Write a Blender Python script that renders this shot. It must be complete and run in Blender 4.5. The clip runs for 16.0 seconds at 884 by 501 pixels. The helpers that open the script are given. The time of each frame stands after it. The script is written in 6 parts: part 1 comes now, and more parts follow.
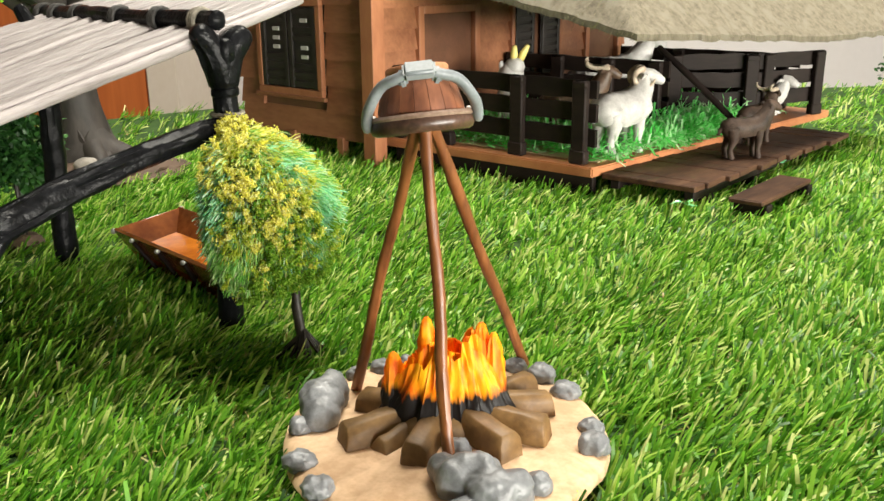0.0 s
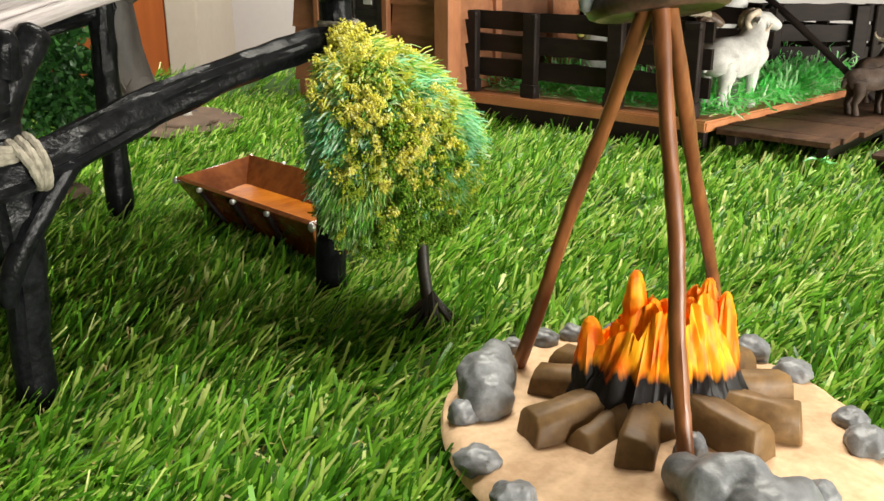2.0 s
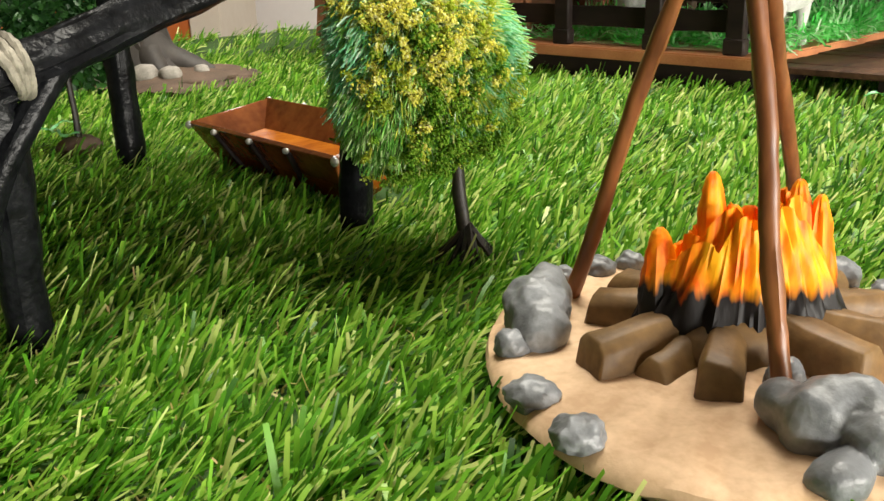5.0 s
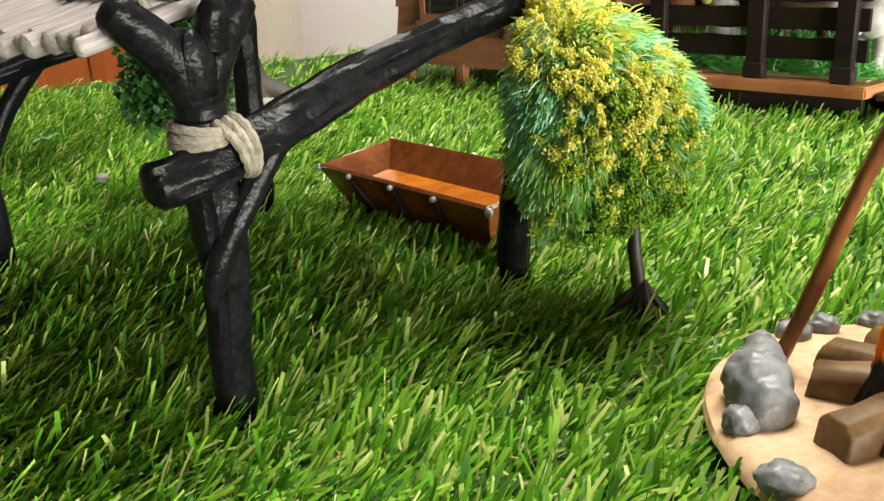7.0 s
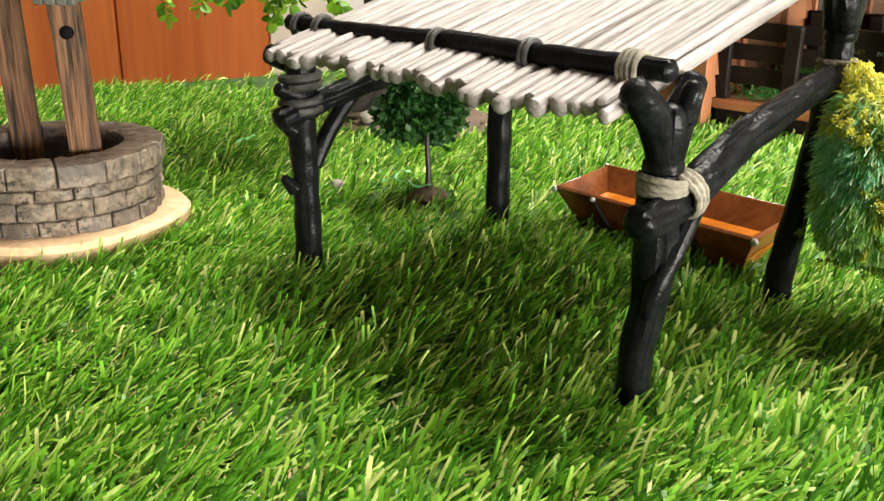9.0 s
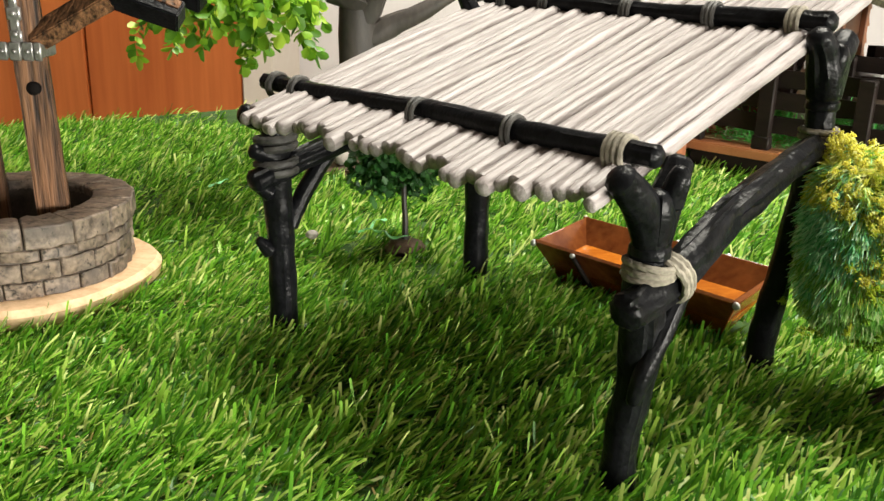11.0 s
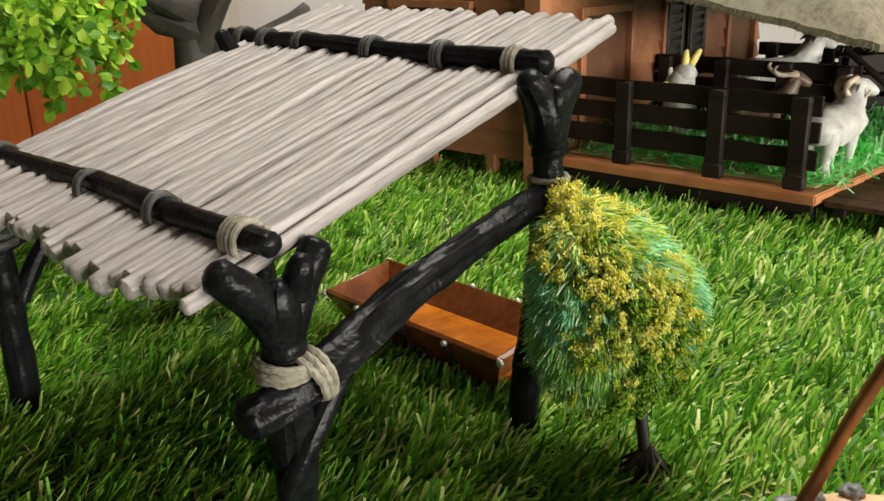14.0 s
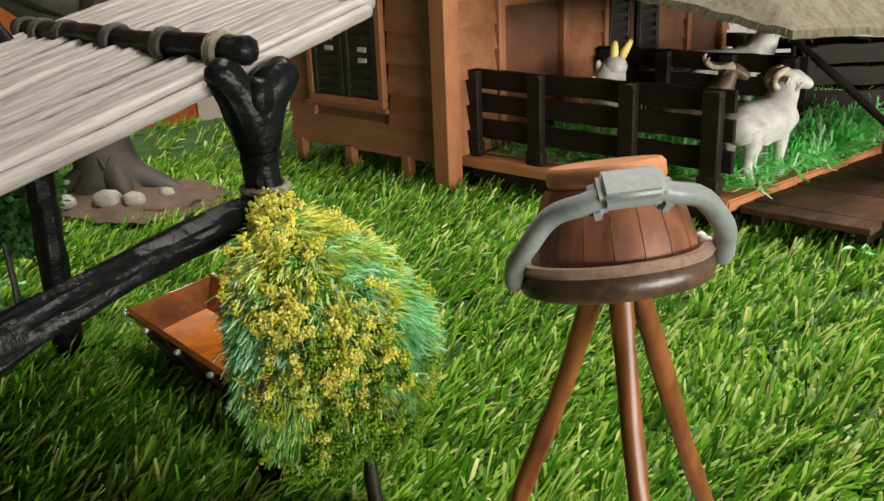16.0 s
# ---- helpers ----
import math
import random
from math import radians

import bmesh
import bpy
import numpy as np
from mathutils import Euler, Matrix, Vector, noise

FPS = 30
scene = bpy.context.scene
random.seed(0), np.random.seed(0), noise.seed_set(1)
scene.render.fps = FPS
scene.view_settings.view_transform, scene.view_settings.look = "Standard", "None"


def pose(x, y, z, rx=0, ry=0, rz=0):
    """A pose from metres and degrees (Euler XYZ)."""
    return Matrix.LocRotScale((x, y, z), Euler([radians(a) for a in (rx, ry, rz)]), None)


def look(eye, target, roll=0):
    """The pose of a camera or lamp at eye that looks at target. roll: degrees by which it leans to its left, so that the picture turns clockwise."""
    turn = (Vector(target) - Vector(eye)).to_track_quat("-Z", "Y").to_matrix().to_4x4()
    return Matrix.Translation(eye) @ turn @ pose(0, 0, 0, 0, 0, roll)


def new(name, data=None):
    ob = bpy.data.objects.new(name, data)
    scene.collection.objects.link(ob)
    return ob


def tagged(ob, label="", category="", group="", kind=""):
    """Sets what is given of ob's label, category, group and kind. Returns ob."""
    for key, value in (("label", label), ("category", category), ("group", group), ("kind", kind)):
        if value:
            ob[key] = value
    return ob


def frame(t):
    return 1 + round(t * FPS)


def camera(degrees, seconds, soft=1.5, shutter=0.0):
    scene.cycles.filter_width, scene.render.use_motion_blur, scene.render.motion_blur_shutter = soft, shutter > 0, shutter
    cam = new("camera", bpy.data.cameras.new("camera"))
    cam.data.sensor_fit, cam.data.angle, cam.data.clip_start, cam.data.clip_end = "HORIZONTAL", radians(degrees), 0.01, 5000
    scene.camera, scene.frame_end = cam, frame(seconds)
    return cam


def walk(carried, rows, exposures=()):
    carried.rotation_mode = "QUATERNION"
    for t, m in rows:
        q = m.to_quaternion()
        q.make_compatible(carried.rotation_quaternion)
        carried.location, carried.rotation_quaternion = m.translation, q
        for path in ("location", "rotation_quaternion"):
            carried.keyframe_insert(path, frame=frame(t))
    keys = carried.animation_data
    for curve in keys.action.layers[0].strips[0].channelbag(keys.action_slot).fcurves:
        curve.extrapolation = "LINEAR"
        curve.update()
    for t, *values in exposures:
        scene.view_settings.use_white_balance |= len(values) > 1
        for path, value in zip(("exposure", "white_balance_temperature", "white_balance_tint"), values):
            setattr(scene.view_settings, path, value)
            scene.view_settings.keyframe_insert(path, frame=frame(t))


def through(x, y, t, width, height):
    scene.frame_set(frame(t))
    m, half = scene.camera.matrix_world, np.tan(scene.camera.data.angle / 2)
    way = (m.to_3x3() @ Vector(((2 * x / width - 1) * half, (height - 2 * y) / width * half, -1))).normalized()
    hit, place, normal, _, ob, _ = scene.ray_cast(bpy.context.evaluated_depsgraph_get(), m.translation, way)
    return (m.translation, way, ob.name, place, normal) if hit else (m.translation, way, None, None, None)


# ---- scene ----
# Camera and its way over a toy farm on a table
cam = camera(52.0, 16.0)
ROWS = [
    (0.0, -0.00056, 0.00071, 0.15008, 72.800, 0.484, -0.323),
    (0.5, -0.02222, 0.01922, 0.14722, 72.718, 0.634, -0.430),
    (1.0, -0.04126, 0.04085, 0.13870, 72.811, 0.749, -0.075),
    (1.5, -0.05152, 0.05582, 0.12586, 72.341, 0.105, 0.227),
    (2.0, -0.05059, 0.06678, 0.11630, 71.764, 0.086, 0.488),
    (2.5, -0.04409, 0.07519, 0.10620, 71.115, 0.363, 0.565),
    (3.0, -0.04058, 0.08234, 0.09439, 70.721, 0.632, 0.690),
    (3.5, -0.04026, 0.08742, 0.09130, 70.565, 0.764, 0.751),
    (4.0, -0.04507, 0.08842, 0.08998, 70.085, 0.998, 0.834),
    (6.5, -0.07687, 0.09586, 0.10102, 71.473, 2.555, 3.432),
    (7.0, -0.09624, 0.09347, 0.10789, 70.982, 2.621, 3.579),
    (7.5, -0.13119, 0.07214, 0.11697, 70.828, 2.268, 3.203),
    (8.0, -0.16741, 0.05201, 0.12168, 70.631, 0.436, 3.258),
    (8.5, -0.19760, 0.03935, 0.12782, 70.601, -0.519, 3.114),
    (9.0, -0.21490, 0.03556, 0.13625, 70.584, -0.876, 3.042),
    (11.5, -0.21877, 0.05141, 0.15326, 71.753, -1.230, 0.811),
    (12.0, -0.21573, 0.05257, 0.15300, 71.787, -0.942, 0.371),
    (12.5, -0.20683, 0.05650, 0.15373, 71.784, -0.603, 0.059),
    (13.0, -0.17753, 0.07061, 0.16336, 71.574, 0.198, -0.162),
    (13.5, -0.14461, 0.08564, 0.16176, 71.459, 0.996, -0.304),
    (14.0, -0.12438, 0.08398, 0.16801, 71.351, 1.181, -0.468),
    (14.5, -0.09900, 0.09932, 0.16791, 71.312, 1.563, -0.259),
    (15.0, -0.06453, 0.12151, 0.16240, 70.979, 1.575, 0.447),
    (15.5, -0.04555, 0.13122, 0.16063, 71.148, 1.935, 1.072),
    (16.0, -0.02536, 0.13330, 0.15633, 71.377, 2.122, 2.469),
]
walk(cam, [(t, pose(x, y, z, rx, ry, rz)) for t, x, y, z, rx, ry, rz in ROWS],
     exposures=[(0.0, -0.3), (1.5, -0.4), (4.0, -0.4), (6.5, -0.25), (9.0, 0.15), (11.5, -0.12), (13.0, -0.38), (14.0, -0.68), (16.0, -0.85)])

# ---- light: a pale room with one large bright window and soft bounce ----
EXPOSURE = 0.0
scene.view_settings.exposure = EXPOSURE
world = bpy.data.worlds.new("world")
scene.world = world
world.use_nodes = True
world.node_tree.nodes["Background"].inputs["Color"].default_value = (1.0, 0.96, 0.92, 1)
world.node_tree.nodes["Background"].inputs["Strength"].default_value = 0.55


def area_lamp(name, eye, target, size, watts, colour, high=0.0):
    data = bpy.data.lights.new(name, "AREA")
    data.shape, data.size, data.size_y, data.energy, data.color = "RECTANGLE", size, high or size, watts, colour
    ob = new(name, data)
    ob.matrix_basis = look(eye, target)
    return ob


area_lamp("ceiling_lamp", (0.16, 0.79, 1.70), (0.0, 0.45, 0), 1.0, 107, (1.0, 0.955, 0.83))
area_lamp("window_light", (1.60, -1.25, 0.17), (0.0, 0.6, 0.06), 1.80, 165, (1.0, 0.955, 0.86), 0.38)


# ---- building helpers ----
rnd = random.Random(7)


def chain(ob):
    m = Matrix.Identity(4)
    while ob:
        m, ob = ob.matrix_basis @ m, ob.parent
    return m


def thing(name, place, label, category, turn=0.0, group="", kind=""):
    """An Empty at a thing's base, which parents its parts."""
    ob = new(name)
    ob.empty_display_size = 0.01
    ob.matrix_basis = pose(*place, 0, 0, turn)
    return tagged(ob, label, category, group, kind)


def mesh_of(name, bm, material, smooth=True):
    me = bpy.data.meshes.new(name)
    bm.normal_update()
    bm.to_mesh(me)
    bm.free()
    for one in material if isinstance(material, (list, tuple)) else [material]:
        me.materials.append(one)
    if smooth:
        me.polygons.foreach_set("use_smooth", [True] * len(me.polygons))
        me.set_sharp_from_angle(angle=radians(42))
    return me


def part(name, bm, material, parent=None, label="", smooth=True):
    """One mesh object, given in world places, under a thing or a part."""
    if parent:
        bm.transform(chain(parent).inverted())
    ob = new(name, mesh_of(name, bm, material, smooth))
    ob.parent = parent
    return tagged(ob, label)


def piece(name, me, parent, m, label=""):
    """An object on a shared mesh at the world pose m."""
    ob = new(name, me)
    ob.parent = parent
    ob.matrix_basis = chain(parent).inverted() @ m if parent else m
    return tagged(ob, label)


def finer(pts, radii, n):
    """A smooth line through the points, n steps to a stretch, with the radii between."""
    out, rr = [], []
    for i in range(len(pts) - 1):
        p0, p1, p2, p3 = pts[max(i - 1, 0)], pts[i], pts[i + 1], pts[min(i + 2, len(pts) - 1)]
        for k in range(n):
            t = k / n
            out.append(0.5 * (2 * p1 + (p2 - p0) * t + (2 * p0 - 5 * p1 + 4 * p2 - p3) * t * t + (3 * p1 - p0 - 3 * p2 + p3) * t ** 3))
            e = t * t * (3 - 2 * t)
            rr.append(radii[i] * (1 - e) + radii[i + 1] * e)
    return out + [pts[-1]], rr + [radii[-1]]


def tube(bm, pts, radii, seg=10, wob=0.0, freq=60.0, squash=1.0, cap=True, groove=0.0, fine=1, grain=0.35, turn=3.2):
    """A round bar along points, with uneven girth, grooves along it and closed, slightly domed ends."""
    pts = [Vector(p) for p in pts]
    if not isinstance(radii, (list, tuple)):
        radii = [radii] * len(pts)
    if fine > 1:
        pts, radii = finer(pts, radii, fine)
    seed = pts[0].x * 97 + pts[-1].z * 211
    rings, side = [], None
    for i, p in enumerate(pts):
        d = (pts[min(i + 1, len(pts) - 1)] - pts[max(i - 1, 0)]).normalized()
        if side is None:
            side = d.orthogonal().normalized()
        side = (side - d * side.dot(d)).normalized()
        up = d.cross(side)
        ring = []
        for k in range(seg):
            a = 2 * math.pi * k / seg
            way = side * math.cos(a) + up * math.sin(a) * squash
            r = radii[i] * (1 + wob * noise.noise((p + way * radii[i]) * freq))
            if groove:
                g = noise.noise(Vector((math.cos(a) * turn + seed, math.sin(a) * turn, i * grain)))
                r *= 1 + groove * (g - 0.6 * max(0.0, abs(g) - 0.25))
            ring.append(bm.verts.new(p + way * r))
        rings.append(ring)
    for a, b in zip(rings, rings[1:]):
        for k in range(seg):
            bm.faces.new((a[k], a[(k + 1) % seg], b[(k + 1) % seg], b[k]))
    if cap:
        for ring, i, s in ((rings[0], 0, -1), (rings[-1], -1, 1)):
            d = (pts[-1] - pts[-2]).normalized() if s > 0 else (pts[1] - pts[0]).normalized()
            inner = [bm.verts.new(pts[i] + (v.co - pts[i]) * 0.68 + d * s * radii[i] * 0.34) for v in ring]
            tip = bm.verts.new(pts[i] + d * s * radii[i] * 0.48)
            for k in range(seg):
                j = (k + 1) % seg
                for face in ((ring[k], ring[j], inner[j], inner[k]), (inner[k], inner[j], tip)):
                    bm.faces.new(face if s > 0 else face[::-1])
    return bm


def bend(a, b, n=8, amount=0.0, seed=0.0):
    """Points from a to b with a slight natural crook."""
    a, b = Vector(a), Vector(b)
    out = []
    for i in range(n + 1):
        s = i / n
        env = math.sin(math.pi * s)
        out.append(a.lerp(b, s) + amount * env * Vector(noise.noise_vector(Vector((s * 2.3 + seed, seed * 1.7, 0.3)))))
    return out


def box(bm, centre, size, m=None, bevel=0.0, segments=1):
    """A bevelled block."""
    own = bmesh.new()
    bmesh.ops.create_cube(own, size=1.0)
    bmesh.ops.scale(own, vec=size, verts=own.verts)
    if bevel:
        bmesh.ops.bevel(own, geom=own.edges[:], offset=bevel, segments=segments, affect="EDGES")
    bmesh.ops.translate(own, vec=centre, verts=own.verts)
    if m is not None:
        own.transform(m)
    return join(bm, own)


def join(bm, other):
    keep = {}
    for v in other.verts:
        keep[v] = bm.verts.new(v.co)
    for f in other.faces:
        g = bm.faces.new([keep[v] for v in f.verts])
        g.material_index = f.material_index
    other.free()
    return bm


def blob(bm, centre, size, sub=3, amp=0.2, freq=1.5, seed=0.0, m=None, material=0):
    """A rounded uneven lump."""
    own = bmesh.new()
    bmesh.ops.create_icosphere(own, subdivisions=sub, radius=1.0)
    for v in own.verts:
        n = noise.noise(v.co * freq + Vector((seed, seed * 2.1, -seed)))
        n += 0.4 * noise.noise(v.co * freq * 2.7 + Vector((seed * 3, 1.3, seed)))
        v.co *= 1 + amp * n
        v.co = Vector((v.co.x * size[0], v.co.y * size[1], v.co.z * size[2]))
    if m is not None:
        own.transform(m)
    bmesh.ops.translate(own, vec=centre, verts=own.verts)
    for f in own.faces:
        f.material_index = material
    return join(bm, own)


def lathe(bm, centre, profile, seg=40, wob=0.0, seed=0.0):
    """A turned form: profile rows of radius and height, from the bottom inside round to wherever it ends."""
    rings = []
    for r, z in profile:
        ring = []
        for k in range(seg):
            a = 2 * math.pi * k / seg
            q = r * (1 + wob * noise.noise(Vector((math.cos(a) * 1.4 + seed, math.sin(a) * 1.4, z * 20))))
            ring.append(bm.verts.new(Vector(centre) + Vector((q * math.cos(a), q * math.sin(a), z))))
        rings.append(ring)
    for a, b in zip(rings, rings[1:]):
        for k in range(seg):
            bm.faces.new((a[k], a[(k + 1) % seg], b[(k + 1) % seg], b[k]))
    for ring, flip in ((rings[0], True), (rings[-1], False)):
        if sum((v.co - ring[0].co).length for v in ring) > 1e-6:
            bm.faces.new(ring[::-1] if flip else ring)
    return bm


def raw_mesh(name, verts, faces, material, smooth=False):
    """A mesh from large arrays of triangles or quads."""
    me = bpy.data.meshes.new(name)
    n, k = faces.shape
    me.vertices.add(len(verts))
    me.vertices.foreach_set("co", np.asarray(verts, np.float32).ravel())
    me.loops.add(n * k)
    me.loops.foreach_set("vertex_index", faces.astype(np.int32).ravel())
    me.polygons.add(n)
    me.polygons.foreach_set("loop_start", np.arange(0, n * k, k, dtype=np.int32))
    if smooth:
        me.polygons.foreach_set("use_smooth", np.ones(n, bool))
    me.update(calc_edges=True)
    for one in material if isinstance(material, (list, tuple)) else [material]:
        me.materials.append(one)
    return me


# ---- materials ----
def surface(name, dark, light, scale=120.0, rough=0.6, bump=0.2, fine=900.0, stretch=(1, 1, 1), spec=0.5, metal=0.0,
            spread=0.0, sheen=0.0, through=0.0, stain=None, contrast=(0.35, 0.65), lift=0.0006, slope=0.0):
    """A painted or natural surface: two colours mixed by coarse and fine grain, with relief; spread varies it from piece to piece."""
    mat = bpy.data.materials.new(name)
    mat.use_nodes = True
    nodes, links = mat.node_tree.nodes, mat.node_tree.links
    bsdf = nodes["Principled BSDF"]
    coords = nodes.new("ShaderNodeTexCoord")
    mapping = nodes.new("ShaderNodeMapping")
    mapping.inputs["Scale"].default_value = stretch
    links.new(coords.outputs["Object"], mapping.inputs["Vector"])
    if slope:
        level = nodes.new("ShaderNodeMapping")
        level.inputs["Rotation"].default_value = (0, radians(slope), 0)
        links.new(coords.outputs["Object"], level.inputs["Vector"])
        links.new(level.outputs["Vector"], mapping.inputs["Vector"])
    big, small = nodes.new("ShaderNodeTexNoise"), nodes.new("ShaderNodeTexNoise")
    big.inputs["Scale"].default_value, big.inputs["Detail"].default_value = scale, 4
    small.inputs["Scale"].default_value, small.inputs["Detail"].default_value = fine, 3
    links.new(mapping.outputs["Vector"], big.inputs["Vector"])
    links.new(mapping.outputs["Vector"], small.inputs["Vector"])
    both = nodes.new("ShaderNodeMix")
    both.data_type, both.inputs["Factor"].default_value = "FLOAT", 0.35
    links.new(big.outputs["Fac"], both.inputs["A"])
    links.new(small.outputs["Fac"], both.inputs["B"])
    ramp = nodes.new("ShaderNodeValToRGB")
    ramp.color_ramp.elements[0].position, ramp.color_ramp.elements[1].position = contrast
    ramp.color_ramp.elements[0].color, ramp.color_ramp.elements[1].color = (*dark, 1), (*light, 1)
    links.new(both.outputs["Result"], ramp.inputs["Fac"])
    colour = ramp.outputs["Color"]
    if stain:
        patch = nodes.new("ShaderNodeTexNoise")
        patch.inputs["Scale"].default_value = scale * 0.31
        links.new(coords.outputs["Object"], patch.inputs["Vector"])
        cut = nodes.new("ShaderNodeValToRGB")
        cut.color_ramp.elements[0].position, cut.color_ramp.elements[1].position = 0.52, 0.68
        links.new(patch.outputs["Fac"], cut.inputs["Fac"])
        over = nodes.new("ShaderNodeMix")
        over.data_type = "RGBA"
        over.inputs["B"].default_value = (*stain, 1)
        links.new(cut.outputs["Color"], over.inputs["Factor"])
        links.new(colour, over.inputs["A"])
        colour = over.outputs["Result"]
    if spread:
        info, hsv = nodes.new("ShaderNodeObjectInfo"), nodes.new("ShaderNodeHueSaturation")
        span = nodes.new("ShaderNodeMapRange")
        span.inputs["To Min"].default_value, span.inputs["To Max"].default_value = 1 - spread, 1 + spread
        links.new(info.outputs["Random"], span.inputs["Value"])
        links.new(span.outputs["Result"], hsv.inputs["Value"])
        links.new(colour, hsv.inputs["Color"])
        colour = hsv.outputs["Color"]
    links.new(colour, bsdf.inputs["Base Color"])
    bsdf.inputs["Roughness"].default_value = rough
    bsdf.inputs["Metallic"].default_value = metal
    bsdf.inputs["Specular IOR Level"].default_value = spec
    bsdf.inputs["Sheen Weight"].default_value = sheen
    if bump:
        relief = nodes.new("ShaderNodeBump")
        relief.inputs["Strength"].default_value, relief.inputs["Distance"].default_value = bump, lift
        links.new(both.outputs["Result"], relief.inputs["Height"])
        links.new(relief.outputs["Normal"], bsdf.inputs["Normal"])
    if through:
        bsdf.inputs["Subsurface Weight"].default_value = through
        bsdf.inputs["Subsurface Radius"].default_value = (0.002, 0.002, 0.001)
        bsdf.inputs["Subsurface Scale"].default_value = 1.0
    return mat


def islands(name, stops, rough=0.45, spec=0.4, through=0.3, patches=None, patch_scale=9.0):
    """Many loose blades or leaves, each with its own colour out of the ramp; some light passes through them."""
    mat = bpy.data.materials.new(name)
    mat.use_nodes = True
    nodes, links = mat.node_tree.nodes, mat.node_tree.links
    bsdf, out = nodes["Principled BSDF"], nodes["Material Output"]
    geo, ramp = nodes.new("ShaderNodeNewGeometry"), nodes.new("ShaderNodeValToRGB")
    els = ramp.color_ramp.elements
    while len(els) < len(stops):
        els.new(0.5)
    for e, (at, c) in zip(els, stops):
        e.position, e.color = at, (*c, 1)
    links.new(geo.outputs["Random Per Island"], ramp.inputs["Fac"])
    colour = ramp.outputs["Color"]
    if patches:
        coords, area, over = nodes.new("ShaderNodeTexCoord"), nodes.new("ShaderNodeTexNoise"), nodes.new("ShaderNodeMix")
        area.inputs["Scale"].default_value, area.inputs["Detail"].default_value = patch_scale, 3
        links.new(coords.outputs["Object"], area.inputs["Vector"])
        over.data_type, over.blend_type = "RGBA", "MULTIPLY"
        over.inputs["B"].default_value = (*patches, 1)
        links.new(area.outputs["Fac"], over.inputs["Factor"])
        links.new(colour, over.inputs["A"])
        colour = over.outputs["Result"]
    links.new(colour, bsdf.inputs["Base Color"])
    bsdf.inputs["Roughness"].default_value = rough
    bsdf.inputs["Specular IOR Level"].default_value = spec
    glow, mix = nodes.new("ShaderNodeBsdfTranslucent"), nodes.new("ShaderNodeMixShader")
    links.new(colour, glow.inputs["Color"])
    mix.inputs["Fac"].default_value = through
    links.new(bsdf.outputs["BSDF"], mix.inputs[1])
    links.new(glow.outputs["BSDF"], mix.inputs[2])
    links.new(mix.outputs["Shader"], out.inputs["Surface"])
    return mat


M_TURF = surface("turf_backing", (0.014, 0.045, 0.005), (0.04, 0.10, 0.012), 60, 0.9, 0.3)
M_GRASS = islands("grass_blades", [(0.0, (0.030, 0.115, 0.008)), (0.28, (0.095, 0.30, 0.018)), (0.60, (0.222, 0.50, 0.038)), (0.82, (0.44, 0.68, 0.10)), (1.0, (0.80, 0.84, 0.34))], 0.38, 0.36, 0.36)
M_STRAW = islands("straw_curls", [(0.0, (0.05, 0.16, 0.02)), (0.45, (0.30, 0.34, 0.06)), (0.75, (0.50, 0.38, 0.13)), (1.0, (0.62, 0.45, 0.22))], 0.45, 0.4, 0.2)
M_SAND = surface("painted_sand", (0.52, 0.33, 0.185), (0.72, 0.50, 0.31), 110, 0.7, 0.8, 420, contrast=(0.38, 0.62))
M_ROCK = surface("painted_rock", (0.115, 0.12, 0.126), (0.235, 0.244, 0.254), 150, 0.42, 0.9, 700, stain=(0.15, 0.155, 0.165))
M_LOG = surface("split_log", (0.10, 0.052, 0.015), (0.205, 0.115, 0.038), 90, 0.55, 0.7, 500, (1, 1, 1), spread=0.12)
M_FLAME = surface("painted_flame", (0.80, 0.125, 0.002), (0.93, 0.40, 0.008), 150, 0.50, 0.4, 420, (1.4, 1.4, 0.22), contrast=(0.40, 0.60), spec=0.2)


def scorch(mat, height, blur):
    """Black brushed paint up to a height over the thing's base, with streaky edges."""
    nodes, links = mat.node_tree.nodes, mat.node_tree.links
    bsdf = nodes["Principled BSDF"]
    colour = bsdf.inputs["Base Color"].links[0].from_socket
    coords, split, streak, add, ramp, mix = (nodes.new("ShaderNode" + k) for k in ("TexCoord", "SeparateXYZ", "TexNoise", "Math", "MapRange", "Mix"))
    size = nodes.new("ShaderNodeMapping")
    size.inputs["Scale"].default_value = (1, 1, 0.15)
    links.new(coords.outputs["Object"], size.inputs["Vector"])
    links.new(size.outputs["Vector"], streak.inputs["Vector"])
    streak.inputs["Scale"].default_value = 420
    links.new(coords.outputs["Object"], split.inputs["Vector"])
    add.operation = "MULTIPLY_ADD"
    links.new(streak.outputs["Fac"], add.inputs[0])
    add.inputs[1].default_value = -0.0085
    links.new(split.outputs["Z"], add.inputs[2])
    ramp.inputs["From Min"].default_value, ramp.inputs["From Max"].default_value = height - 0.003 - blur, height - 0.003 + blur
    links.new(add.outputs["Value"], ramp.inputs["Value"])
    mix.data_type = "RGBA"
    mix.inputs["A"].default_value = (0.008, 0.006, 0.006, 1)
    links.new(ramp.outputs["Result"], mix.inputs["Factor"])
    links.new(colour, mix.inputs["B"])
    links.new(mix.outputs["Result"], bsdf.inputs["Base Color"])


